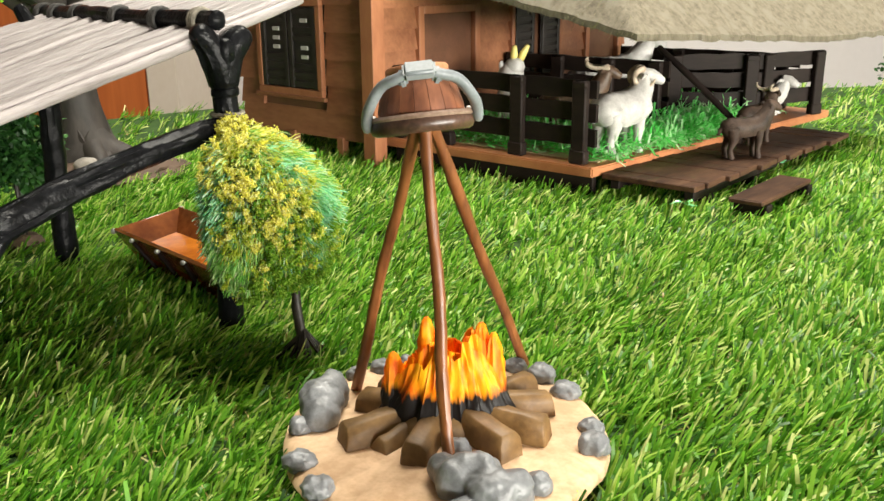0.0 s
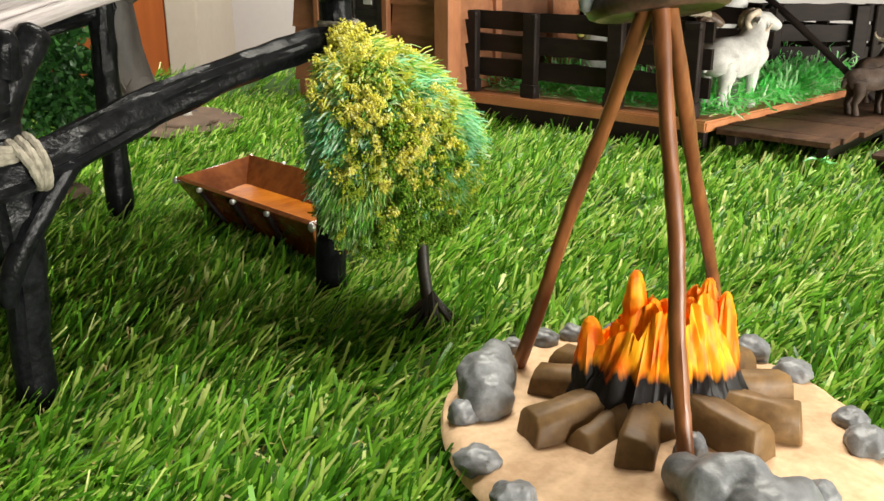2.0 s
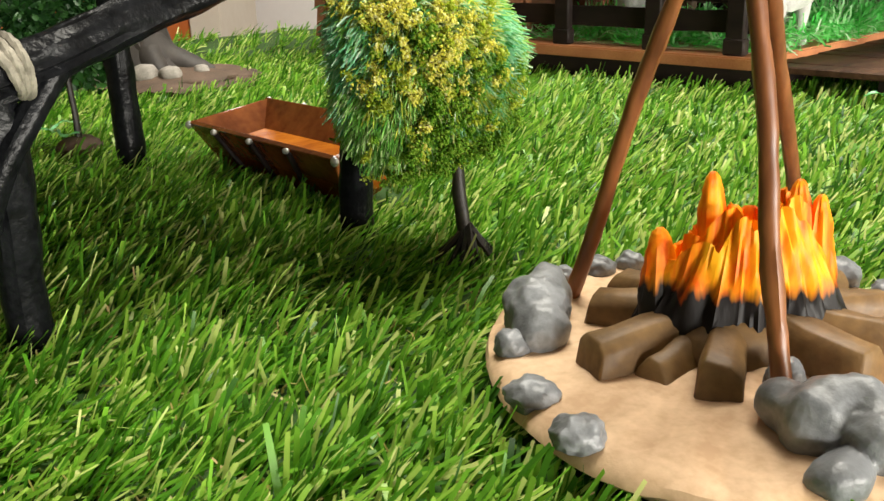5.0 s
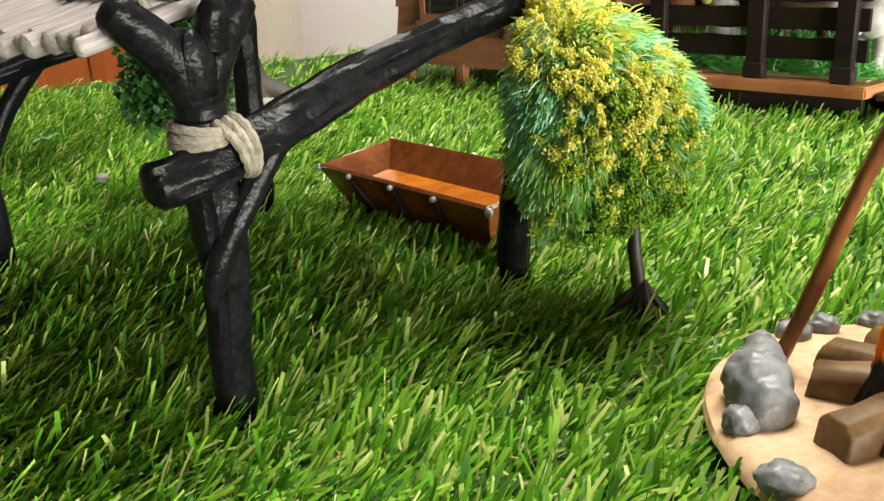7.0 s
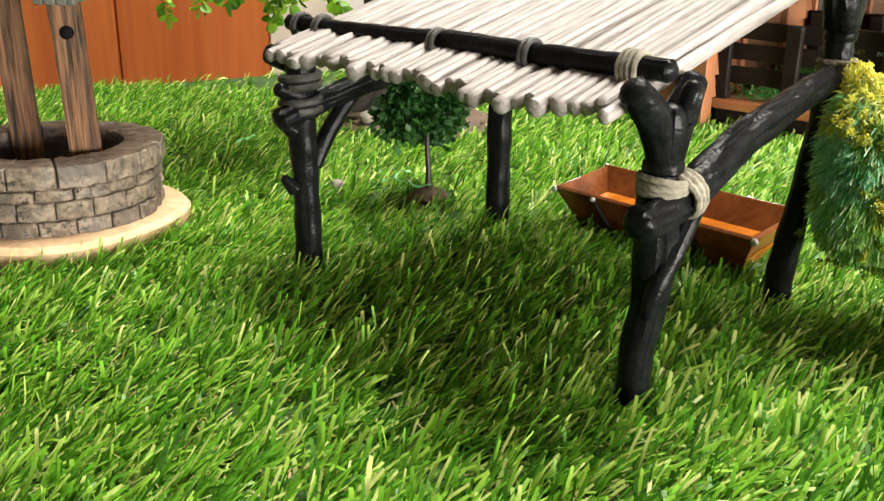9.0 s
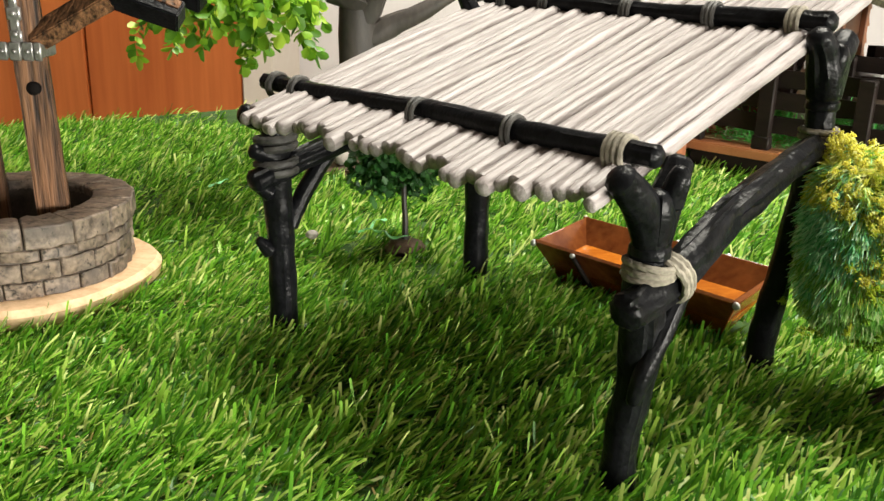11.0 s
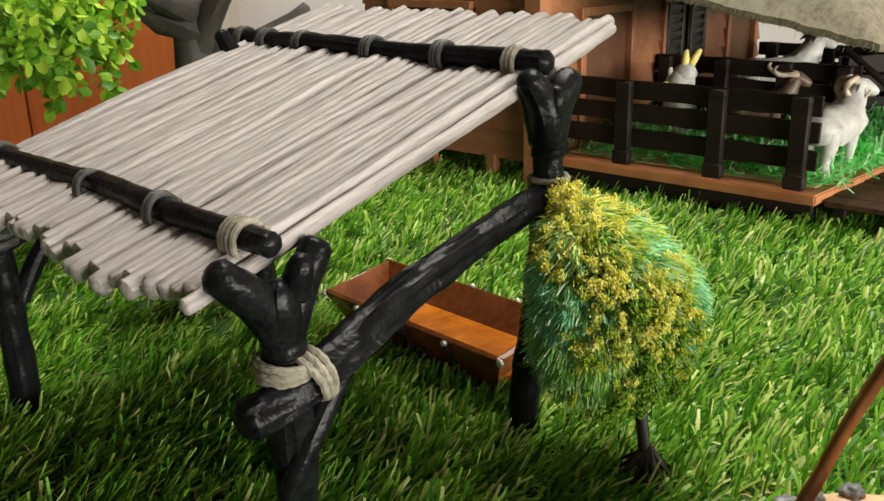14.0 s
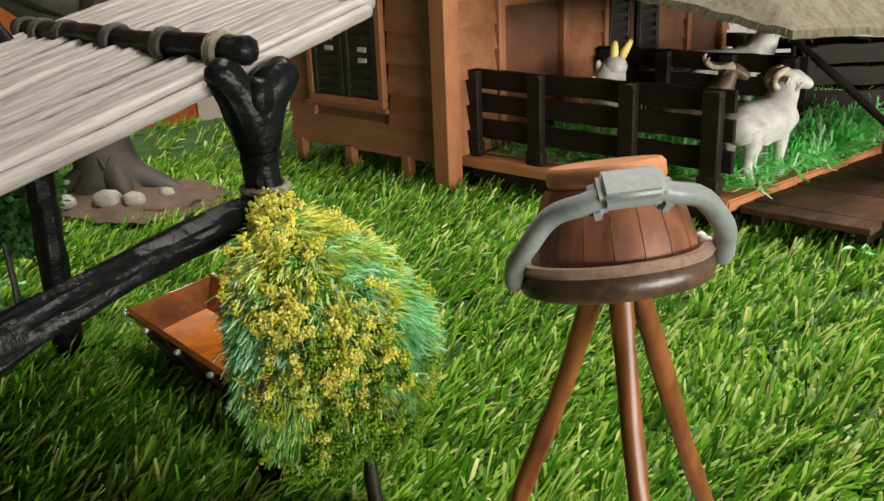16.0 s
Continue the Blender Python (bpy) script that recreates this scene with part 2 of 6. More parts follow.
scorch(M_FLAME, 0.0192, 0.0014)
# Near-black tone for the shade in hollows, put on solid plugs.
M_HOLLOW_SHADE = surface("hollow_shade", (0.0025, 0.002, 0.002), (0.008, 0.0065, 0.006), 150, 0.8, 0.3, spec=0.08)
M_STICK = surface("varnished_stick", (0.10, 0.030, 0.009), (0.29, 0.105, 0.032), 80, 0.4, 0.3, 400, (1, 1, 0.2))
M_BUCKET = surface("bucket_wood", (0.075, 0.024, 0.012), (0.24, 0.09, 0.042), 110, 0.45, 0.4, 500, (1, 1, 0.15))
M_BUCKET_TOP = surface("bucket_base_wood", (0.35, 0.13, 0.055), (0.52, 0.23, 0.11), 90, 0.5, 0.3)
M_BAND = surface("dark_band", (0.030, 0.016, 0.011), (0.095, 0.050, 0.033), 110, 0.35, 0.3)
M_RIDGE = surface("pale_ridge", (0.14, 0.085, 0.06), (0.30, 0.21, 0.16), 110, 0.4, 0.3)
M_STRIP = surface("green_foil", (0.10, 0.50, 0.16), (0.30, 0.72, 0.34), 90, 0.3, 0.2, through=0.3)
M_GREY = surface("grey_plastic", (0.16, 0.18, 0.19), (0.235, 0.26, 0.275), 90, 0.42, 0.25)
M_BARK = surface("black_painted_wood", (0.0028, 0.0030, 0.0034), (0.009, 0.0095, 0.011), 150, 0.30, 0.9, 600, spec=0.11)

M_POLE = surface("white_painted_pole", (0.208, 0.181, 0.177), (0.345, 0.312, 0.307), 650, 0.48, 1.0, 1900, (0.08, 1, 1), spread=0.06, spec=0.42, contrast=(0.34, 0.58), slope=13.9)
M_ROPE = surface("rope", (0.13, 0.118, 0.09), (0.29, 0.262, 0.208), 240, 0.8, 0.6, 900)
M_ROPE_DARK = surface("dark_rope", (0.016, 0.016, 0.015), (0.065, 0.062, 0.056), 240, 0.6, 0.6, 900)
M_TROUGH_SHADED = surface("orange_brown_wood_shaded", (0.125, 0.034, 0.010), (0.25, 0.080, 0.022), 50, 0.20, 0.3, 400, (0.3, 1, 1))
M_TROUGH_IN = surface("amber_wood", (0.29, 0.072, 0.005), (0.52, 0.165, 0.014), 90, 0.25, 0.3, 400, (0.5, 1, 1), spec=0.28)
M_TROUGH_WALL = surface("red_brown_wood", (0.15, 0.042, 0.011), (0.28, 0.092, 0.024), 90, 0.24, 0.3, 400, (0.5, 1, 1))
M_RIVET = surface("silver_paint", (0.42, 0.41, 0.39), (0.70, 0.69, 0.66), 200, 0.3, 0.1, metal=0.6)
M_PIN = surface("whitish_metal", (0.55, 0.53, 0.50), (0.80, 0.78, 0.75), 200, 0.35, 0.1)
M_FIBRE = islands("crown_fibres", [(0.0, (0.07, 0.25, 0.03)), (0.3, (0.20, 0.50, 0.08)), (0.7, (0.45, 0.74, 0.22)), (1.0, (0.84, 0.90, 0.58))], 0.32, 0.45, 0.40)
M_TEAL = islands("crown_teal_fibres", [(0.0, (0.07, 0.36, 0.14)), (0.3, (0.24, 0.66, 0.36)), (0.65, (0.46, 0.87, 0.60)), (1.0, (0.88, 0.97, 0.82))], 0.3, 0.5, 0.45)
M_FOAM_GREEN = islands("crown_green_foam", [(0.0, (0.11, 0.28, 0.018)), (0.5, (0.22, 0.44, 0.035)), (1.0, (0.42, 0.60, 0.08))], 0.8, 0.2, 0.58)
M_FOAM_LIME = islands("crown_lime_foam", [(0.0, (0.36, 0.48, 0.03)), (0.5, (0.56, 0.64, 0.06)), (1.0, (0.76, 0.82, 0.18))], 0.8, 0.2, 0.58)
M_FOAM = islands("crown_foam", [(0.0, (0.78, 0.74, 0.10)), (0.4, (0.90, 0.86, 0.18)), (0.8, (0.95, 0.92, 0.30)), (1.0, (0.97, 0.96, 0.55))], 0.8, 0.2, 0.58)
M_STRANDS = islands("crown_yellow_fibres", [(0.0, (0.50, 0.52, 0.04)), (0.5, (0.74, 0.74, 0.12)), (1.0, (0.92, 0.92, 0.50))], 0.34, 0.45, 0.40)
M_CORE = surface("crown_core", (0.10, 0.17, 0.016), (0.22, 0.31, 0.035), 200, 0.9, 0.5)
M_WIRE = surface("dark_wire_trunk", (0.008, 0.006, 0.005), (0.03, 0.022, 0.017), 200, 0.5, 0.5)
M_DKLEAF = islands("dark_leaves", [(0.0, (0.008, 0.04, 0.008)), (0.5, (0.02, 0.085, 0.014)), (1.0, (0.05, 0.16, 0.03))], 0.5, 0.4, 0.15)
M_LEAF = islands("bright_leaves", [(0.0, (0.045, 0.15, 0.010)), (0.45, (0.16, 0.36, 0.020)), (0.8, (0.30, 0.52, 0.035)), (1.0, (0.50, 0.66, 0.07))], 0.42, 0.4, 0.25)
M_TRUNK = surface("grey_trunk", (0.014, 0.012, 0.010), (0.050, 0.041, 0.035), 60, 0.65, 0.8, 300, (1, 1, 0.4))
M_EARTH = surface("painted_earth", (0.055, 0.034, 0.022), (0.15, 0.095, 0.062), 60, 0.8, 0.5)
M_PALE = surface("pale_stone", (0.20, 0.18, 0.155), (0.36, 0.33, 0.29), 90, 0.7, 0.4)
M_STONE = surface("well_stone", (0.045, 0.033, 0.024), (0.25, 0.192, 0.145), 210, 0.6, 1.0, 560, spread=0.16, stain=(0.085, 0.068, 0.055))
M_MORTAR = surface("well_mortar", (0.045, 0.036, 0.029), (0.11, 0.088, 0.07), 120, 0.8, 0.4)
M_OAK = surface("weathered_wood", (0.012, 0.006, 0.003), (0.175, 0.085, 0.040), 420, 0.6, 1.0, 1100, (1, 1, 0.06), contrast=(0.38, 0.60), lift=0.0012, spec=0.25)
M_STEEL = surface("dull_metal", (0.22, 0.22, 0.21), (0.42, 0.41, 0.40), 120, 0.4, 0.3, metal=0.8)
M_WALL = surface("brown_siding", (0.205, 0.077, 0.034), (0.345, 0.146, 0.067), 45, 0.5, 0.25, 300, (0.3, 1, 1), spread=0.07)
M_TIMBER = surface("light_brown_timber", (0.26, 0.095, 0.042), (0.38, 0.155, 0.07), 45, 0.5, 0.25, 300, (1, 1, 0.3), spread=0.05)
M_PANEL = surface("brown_door_panel", (0.085, 0.035, 0.017), (0.16, 0.068, 0.034), 45, 0.5, 0.25)
M_SHUTTER = surface("dark_shutter", (0.008, 0.007, 0.006), (0.028, 0.023, 0.019), 90, 0.4, 0.3)
M_FENCE = surface("dark_fence", (0.008, 0.005, 0.004), (0.022, 0.014, 0.011), 60, 0.62, 0.6, 300, (0.25, 1, 1), spread=0.1, spec=0.22)
M_DOCK = surface("dark_boards", (0.030, 0.013, 0.007), (0.105, 0.052, 0.028), 60, 0.62, 0.8, 300, (1, 0.25, 1), spread=0.18, spec=0.22)
M_DECK = surface("orange_deck", (0.33, 0.115, 0.045), (0.52, 0.22, 0.09), 40, 0.5, 0.3)
M_TAN = surface("tan_bedding", (0.42, 0.32, 0.17), (0.60, 0.48, 0.28), 70, 0.8, 0.4)
M_BROWNFIG = surface("brown_paint", (0.05, 0.028, 0.016), (0.16, 0.10, 0.065), 120, 0.5, 0.4)
M_SHRED = islands("paper_shreds", [(0.0, (0.12, 0.76, 0.13)), (0.6, (0.32, 0.92, 0.30)), (1.0, (0.74, 0.97, 0.66))], 0.35, 0.5, 0.55)
M_THATCH = surface("thatch", (0.105, 0.088, 0.058), (0.205, 0.180, 0.128), 260, 0.85, 0.9, 1100, (1, 1, 0.25), stain=(0.19, 0.17, 0.125))
M_THATCHSTRAW = islands("thatch_straw", [(0.0, (0.11, 0.095, 0.05)), (0.5, (0.18, 0.160, 0.095)), (0.85, (0.26, 0.235, 0.15)), (1.0, (0.22, 0.25, 0.05))], 0.7, 0.3, 0.1)
M_WHITE = surface("white_paint", (0.40, 0.385, 0.365), (0.60, 0.585, 0.56), 140, 0.55, 0.3)
M_HORN = surface("horn", (0.30, 0.23, 0.17), (0.60, 0.50, 0.38), 200, 0.5, 0.4)
M_DARKFIG = surface("dark_brown_paint", (0.022, 0.014, 0.010), (0.085, 0.055, 0.040), 120, 0.6, 0.4, spec=0.25)
M_YELLOW = surface("yellow_paint", (0.66, 0.54, 0.11), (0.80, 0.70, 0.26), 90, 0.5, 0.2)
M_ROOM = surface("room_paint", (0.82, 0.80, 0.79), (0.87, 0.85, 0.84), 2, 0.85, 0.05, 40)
# Dark tone for unseen walls and ceiling, chosen to cut bounced light.
M_ROOM_LOW_BOUNCE = surface("room_paint_low_bounce", (0.20, 0.175, 0.15), (0.25, 0.22, 0.19), 2, 0.85, 0.05, 40)
M_CARPET = surface("room_floor", (0.14, 0.11, 0.085), (0.22, 0.175, 0.135), 8, 0.8, 0.2, 90)
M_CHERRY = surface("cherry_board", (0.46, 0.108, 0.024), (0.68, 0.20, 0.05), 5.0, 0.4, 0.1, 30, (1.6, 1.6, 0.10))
M_CREAM = surface("cream_board", (0.70, 0.62, 0.52), (0.76, 0.69, 0.60), 4, 0.6, 0.05, 40)


def worn(mat, pale, amount, scale):
    """Small flecks of another tone laid over a surface's colour."""
    nodes, links = mat.node_tree.nodes, mat.node_tree.links
    bsdf = nodes["Principled BSDF"]
    colour = bsdf.inputs["Base Color"].links[0].from_socket
    coords, size, fleck, ramp, mix = (nodes.new("ShaderNode" + k) for k in ("TexCoord", "Mapping", "TexNoise", "MapRange", "Mix"))
    size.inputs["Scale"].default_value = (0.35, 1, 0.6)
    links.new(coords.outputs["Object"], size.inputs["Vector"])
    links.new(size.outputs["Vector"], fleck.inputs["Vector"])
    fleck.inputs["Scale"].default_value, fleck.inputs["Detail"].default_value, fleck.inputs["Roughness"].default_value = scale, 5, 0.7
    ramp.inputs["From Min"].default_value, ramp.inputs["From Max"].default_value = 1 - amount, 1 - amount + 0.06
    links.new(fleck.outputs["Fac"], ramp.inputs["Value"])
    mix.data_type = "RGBA"
    mix.inputs["B"].default_value = (*pale, 1)
    links.new(ramp.outputs["Result"], mix.inputs["Factor"])
    links.new(colour, mix.inputs["A"])
    links.new(mix.outputs["Result"], bsdf.inputs["Base Color"])


# Dark flecks, drawn as pits in the stone.
worn(M_STONE, (0.018, 0.013, 0.009), 0.43, 330)
# Pale flecks: rubbed paint, and small glints put into the colour.
worn(M_BARK, (0.14, 0.135, 0.13), 0.232, 620)


# ---- the room and the table with its turf ----
TABLE = -0.012


def sheet(name, corners, material, thick, label, category=""):
    bm = bmesh.new()
    low = [bm.verts.new((x, y, z - thick)) for x, y, z in corners]
    top = [bm.verts.new(c) for c in corners]
    bm.faces.new(top)
    bm.faces.new(low[::-1])
    n = len(corners)
    for i in range(n):
        bm.faces.new((low[i], low[(i + 1) % n], top[(i + 1) % n], top[i]))
    bm.normal_update()
    bmesh.ops.recalc_face_normals(bm, faces=bm.faces)
    return tagged(part(name, bm, material, smooth=False), label, category, kind="structure")


def slab(name, x0, x1, y0, y1, z0, z1, material, label, category=""):
    bm = box(bmesh.new(), ((x0 + x1) / 2, (y0 + y1) / 2, (z0 + z1) / 2), (x1 - x0, y1 - y0, z1 - z0))
    return tagged(part(name, bm, material, smooth=False), label, category, kind="structure")


slab("floor", -3.0, 2.0, -2.2, 3.4, -0.85, -0.75, M_CARPET, "plain room floor far below the table", "floor")
slab("wall_north", -3.0, 2.0, 3.3, 3.4, -0.75, 1.75, M_ROOM, "pale painted room wall behind the table", "wall")
slab("wall_south", -3.0, 2.0, -2.2, -2.1, -0.75, 1.75, M_ROOM_LOW_BOUNCE, "unseen room wall, darkened to cut bounced light", "wall")
slab("wall_west", -3.0, -2.9, -2.1, 3.3, -0.75, 1.75, M_ROOM_LOW_BOUNCE, "unseen room wall, darkened to cut bounced light", "wall")
slab("wall_east", 1.9, 2.0, -2.1, -2.05, -0.75, 1.75, M_ROOM, "pale painted room wall", "wall")
slab("wall_east_far", 1.9, 2.0, -0.25, 3.3, -0.75, 1.75, M_ROOM, "pale painted room wall", "wall")
slab("wall_east_low", 1.9, 2.0, -2.05, -0.25, -0.75, -0.10, M_ROOM, "pale painted wall below the window", "wall")
slab("wall_east_top", 1.9, 2.0, -2.05, -0.25, 0.46, 1.75, M_ROOM, "pale painted wall above the window", "wall")
slab("ceiling", -3.0, 2.0, -2.2, 3.4, 1.75, 1.8, M_ROOM_LOW_BOUNCE, "unseen room ceiling, darkened to cut bounced light", "ceiling")

# Edge of the turf mat, counter-clockwise
MAT = [(-0.95, -0.45), (0.95, -0.45), (0.95, 1.30), (0.25, 1.20), (-0.25, 1.11), (-0.62, 0.83), (-0.95, 0.60)]
sheet("ground", [(x, y, -0.007) for x, y in MAT], M_TURF, 0.005, "green backing of the artificial turf mat", "turf")

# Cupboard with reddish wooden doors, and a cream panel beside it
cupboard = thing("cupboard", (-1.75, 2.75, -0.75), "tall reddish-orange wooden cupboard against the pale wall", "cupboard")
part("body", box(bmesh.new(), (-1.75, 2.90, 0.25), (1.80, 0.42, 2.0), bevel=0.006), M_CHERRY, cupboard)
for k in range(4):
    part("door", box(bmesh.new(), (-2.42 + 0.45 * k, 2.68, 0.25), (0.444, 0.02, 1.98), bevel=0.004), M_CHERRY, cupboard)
part("side_panel", box(bmesh.new(), (-0.80, 2.88, 0.25), (0.09, 0.44, 2.0), bevel=0.004), M_CREAM, cupboard, "cream side panel")

table = thing("table", (0, 0.4, -0.75), "plain white table under the turf mat", "table")
bm = bmesh.new()
inset = [(x * 0.97, 0.4 + (y - 0.4) * 0.96) for x, y in MAT]
upper, under = [bm.verts.new((x, y, TABLE - 0.0005)) for x, y in inset], [bm.verts.new((x, y, TABLE - 0.028)) for x, y in inset]
bm.faces.new(upper)
bm.faces.new(under[::-1])
for i in range(len(inset)):
    j = (i + 1) % len(inset)
    bm.faces.new((under[i], under[j], upper[j], upper[i]))
part("tabletop", bm, M_WHITE, table, smooth=False)
for sx in (-1, 1):
    for sy in (-1, 1):
        part("leg", box(bmesh.new(), (sx * 0.60, 0.3 + sy * 0.45, -0.395), (0.06, 0.06, 0.71), bevel=0.004), M_WHITE, table)


# ---- artificial grass ----
FIRE = (0.0005, 0.2725)
WELL = (-0.43, 0.45)


def inside(px, py, poly):
    hit = np.zeros(len(px), bool)
    for (x0, y0), (x1, y1) in zip(poly, poly[1:] + poly[:1]):
        cross = (y0 > py) != (y1 > py)
        at = (x1 - x0) * (py - y0) / (y1 - y0 + 1e-12) + x0
        hit ^= cross & (px < at)
    return hit


def blades(n, x0, x1, y0, y1, length, width, seed, skip=None, loose=0.12):
    """Bent blunt blades in a rectangle, most of them combed one way; returns points and triangles."""
    g = np.random.default_rng(seed)
    # tufts of about seven blades, which lean much alike
    tufts = n // 7
    tx, ty, ta, ts = g.uniform(x0, x1, tufts), g.uniform(y0, y1, tufts), g.normal(0, 0.38, tufts), g.normal(0, 0.14, tufts)
    which = np.arange(n) % tufts
    px, py = tx[which] + g.normal(0, 0.0016, n), ty[which] + g.normal(0, 0.0016, n)
    own, rise = ta[which], ts[which]
    keep = inside(px, py, MAT)
    for (cx, cy), r in ((FIRE, 0.0528), (WELL, 0.058), ((-0.27, 0.72), 0.05)):
        keep &= (px - cx) ** 2 + (py - cy) ** 2 > r * r
    along, across = (px + 0.138) * 0.69 - (py - 0.437) * 0.72, (px + 0.138) * 0.70 + (py - 0.437) * 0.72
    keep &= ~((np.abs(along) < 0.054) & (across > 0.006) & (across < 0.036))
    if skip is not None:
        keep &= ~((px > skip[0]) & (px < skip[1]) & (py > skip[2]) & (py < skip[3]))
    for (cx, cy), r in ((FIRE, 0.0515), (WELL, 0.0575)):
        keep &= (px + 0.0065 - cx) ** 2 + (py + 0.0028 - cy) ** 2 > r * r
    px, py, own, rise = px[keep], py[keep], own[keep], rise[keep]
    n = len(px)
    # Tufts share a rough direction
    swirl = np.sin(px * 41 + 2 * np.sin(py * 23)) + 0.8 * np.sin(py * 57 + px * 19)
    yaw = 0.42 + 0.26 * swirl + own + g.normal(0, 0.42, n)
    stand = np.clip(0.86 + rise + g.normal(0, 0.20, n), 0.2, 1.45)
    size = length * np.clip(g.normal(1.0, 0.22, n), 0.45, 1.6)
    curl = g.normal(0.16, 0.14, n)
    straw = g.random(n) < loose
    yaw = np.where(straw, g.uniform(-3.1, 3.1, n), yaw)
    stand = np.where(straw, g.normal(0.9, 0.4, n), stand)
    curl = np.where(straw, g.normal(0.9, 0.6, n), curl)
    size = np.where(straw, size * 0.62, size)
    wide = width * g.uniform(0.7, 1.25, n) * np.where(straw, 0.55, 1.0)
    turn = g.normal(0, 0.9, n)
    dx, dy = np.cos(yaw), np.sin(yaw)
    pts = []
    x, y, z = px.copy(), py.copy(), np.full(n, -0.0085)
    tilt = stand.copy()
    for w in (1.0, 1.0, 0.96, 0.80):
        sx, sy = -dy * np.cos(turn), dx * np.cos(turn)
        sz = np.sin(turn) * 0.6
        pts.append(np.stack([x - sx * wide * w / 2, y - sy * wide * w / 2, z - sz * wide * w / 2], 1))
        pts.append(np.stack([x + sx * wide * w / 2, y + sy * wide * w / 2, z + sz * wide * w / 2], 1))
        step = size / 3
        x, y, z = x + dx * np.cos(tilt) * step, y + dy * np.cos(tilt) * step, z + np.sin(tilt) * step
        tilt = tilt - curl
    verts = np.stack(pts, 1).reshape(-1, 3)
    base = (np.arange(n) * 8)[:, None, None]
    quad = np.array([[0, 1, 3, 2], [2, 3, 5, 4], [4, 5, 7, 6]])[None]
    faces = (base + quad).reshape(-1, 4)
    return verts, faces, np.repeat(straw.astype(np.int32), 3)


def grass():
    zones = [
        (128000, -0.42, 0.36, 0.05, 0.48, 0.0124, 0.00132, 1, None, 0.26),
        (100000, -0.72, 0.72, 0.48, 0.86, 0.0118, 0.00145, 2, None, 0.15),
        (76000, -0.95, 0.95, -0.30, 1.30, 0.0122, 0.0017, 3, (-0.42, 0.36, 0.05, 0.48)),
    ]
    verts, faces, kinds, start = [], [], [], 0
    for zone in zones:
        v, f, k = blades(*zone)
        verts.append(v)
        faces.append(f + start)
        kinds.append(k)
        start += len(v)
    me = raw_mesh("grass", np.concatenate(verts), np.concatenate(faces), [M_GRASS, M_STRAW], smooth=True)
    me.polygons.foreach_set("material_index", np.concatenate(kinds))
    tagged(new("grass", me), "glossy green artificial grass with straw-coloured fibres", "grass", kind="stuff")


grass()


# ---- campfire, tripod and bucket ----
def campfire():
    cx, cy = FIRE
    fire = thing("campfire", (cx, cy, 0), "toy campfire with painted flames on a stony sand base", "campfire")
    bm = lathe(bmesh.new(), (cx, cy, 0), [(0.0450, -0.007), (0.0525, -0.0012), (0.0554, 0.0014), (0.0547, 0.0032), (0.0515, 0.0047), (0.045, 0.0053),
                                        (0.038, 0.0056), (0.03, 0.006), (0.02, 0.0062), (0.012, 0.0065), (0.0, 0.0065)], 120, 0.07, 3.0)
    bm.normal_update()
    for v in bm.verts:
        if v.co.z > 0:
            v.co.z += 0.0010 * noise.noise(v.co * 110) + 0.0006 * noise.noise(v.co * 300)
        v.co.y = cy + (v.co.y - cy) * (1.06 if v.co.y < cy else 1.0)
    part("base", bm, M_SAND, fire, "sand-coloured base")

    def stone(lumps, seed, amp=0.26):
        bm = bmesh.new()
        for i, (a, d, sx, sy, sz, up) in enumerate(lumps):
            p = (cx + d * math.cos(radians(a)), cy + d * math.sin(radians(a)), 0.004 + up)
            blob(bm, p, (sx, sy, sz), 4, amp * 0.75, 1.9, seed + i * 3.7)
        part("stone", bm, M_ROCK, fire)

    stone([(183, 0.0475, 0.0039, 0.0040, 0.0036, 0.0022)], 8)
    stone([(208, 0.0505, 0.0054, 0.0045, 0.0036, 0.0016)], 15, 0.3)
    stone([(226, 0.0540, 0.0050, 0.0046, 0.0036, 0.0018)], 23, 0.3)
    def boulder(heart, lumps, seed, amp=0.16):
        """One stone of several grown-together lumps: the smooth union of ellipsoids about a heart."""
        own = bmesh.new()
        bmesh.ops.create_icosphere(own, subdivisions=5, radius=1.0)
        heart = Vector(heart)
        for v in own.verts:
            d, total = v.co.normalized(), 1e-30
            for a, dist, sx, sy, sz, up in lumps:
                c = Vector((cx + dist * math.cos(radians(a)), cy + dist * math.sin(radians(a)), 0.004 + up)) - heart
                e, f = Vector((d.x / sx, d.y / sy, d.z / sz)), Vector((c.x / sx, c.y / sy, c.z / sz))
                disc = e.dot(f) ** 2 - e.dot(e) * (f.dot(f) - 1)
                if disc > 0:
                    total += max(0.0, (e.dot(f) + math.sqrt(disc)) / e.dot(e)) ** 9
            p = d * max(total ** (1 / 9), 0.002)
            n = noise.noise((heart + p) * 260 + Vector((seed, 0, 0))) + 0.6 * noise.noise((heart + p) * 620 + Vector((0, seed, 0)))
            v.co = heart + p * (1 + amp * n)
        for _ in range(2):
            bmesh.ops.smooth_vert(own, verts=own.verts, factor=0.35, use_axis_x=True, use_axis_y=True, use_axis_z=True)
        part("stone", own, M_ROCK, fire)

    boulder((cx - 0.0405, cy + 0.0090, 0.008), [(168, 0.0425, 0.0076, 0.0086, 0.0084, 0.0056), (158, 0.0415, 0.0054, 0.0066, 0.0080, 0.0058), (179, 0.0410, 0.0064, 0.0060, 0.0060, 0.0036)], 9.0, 0.10)
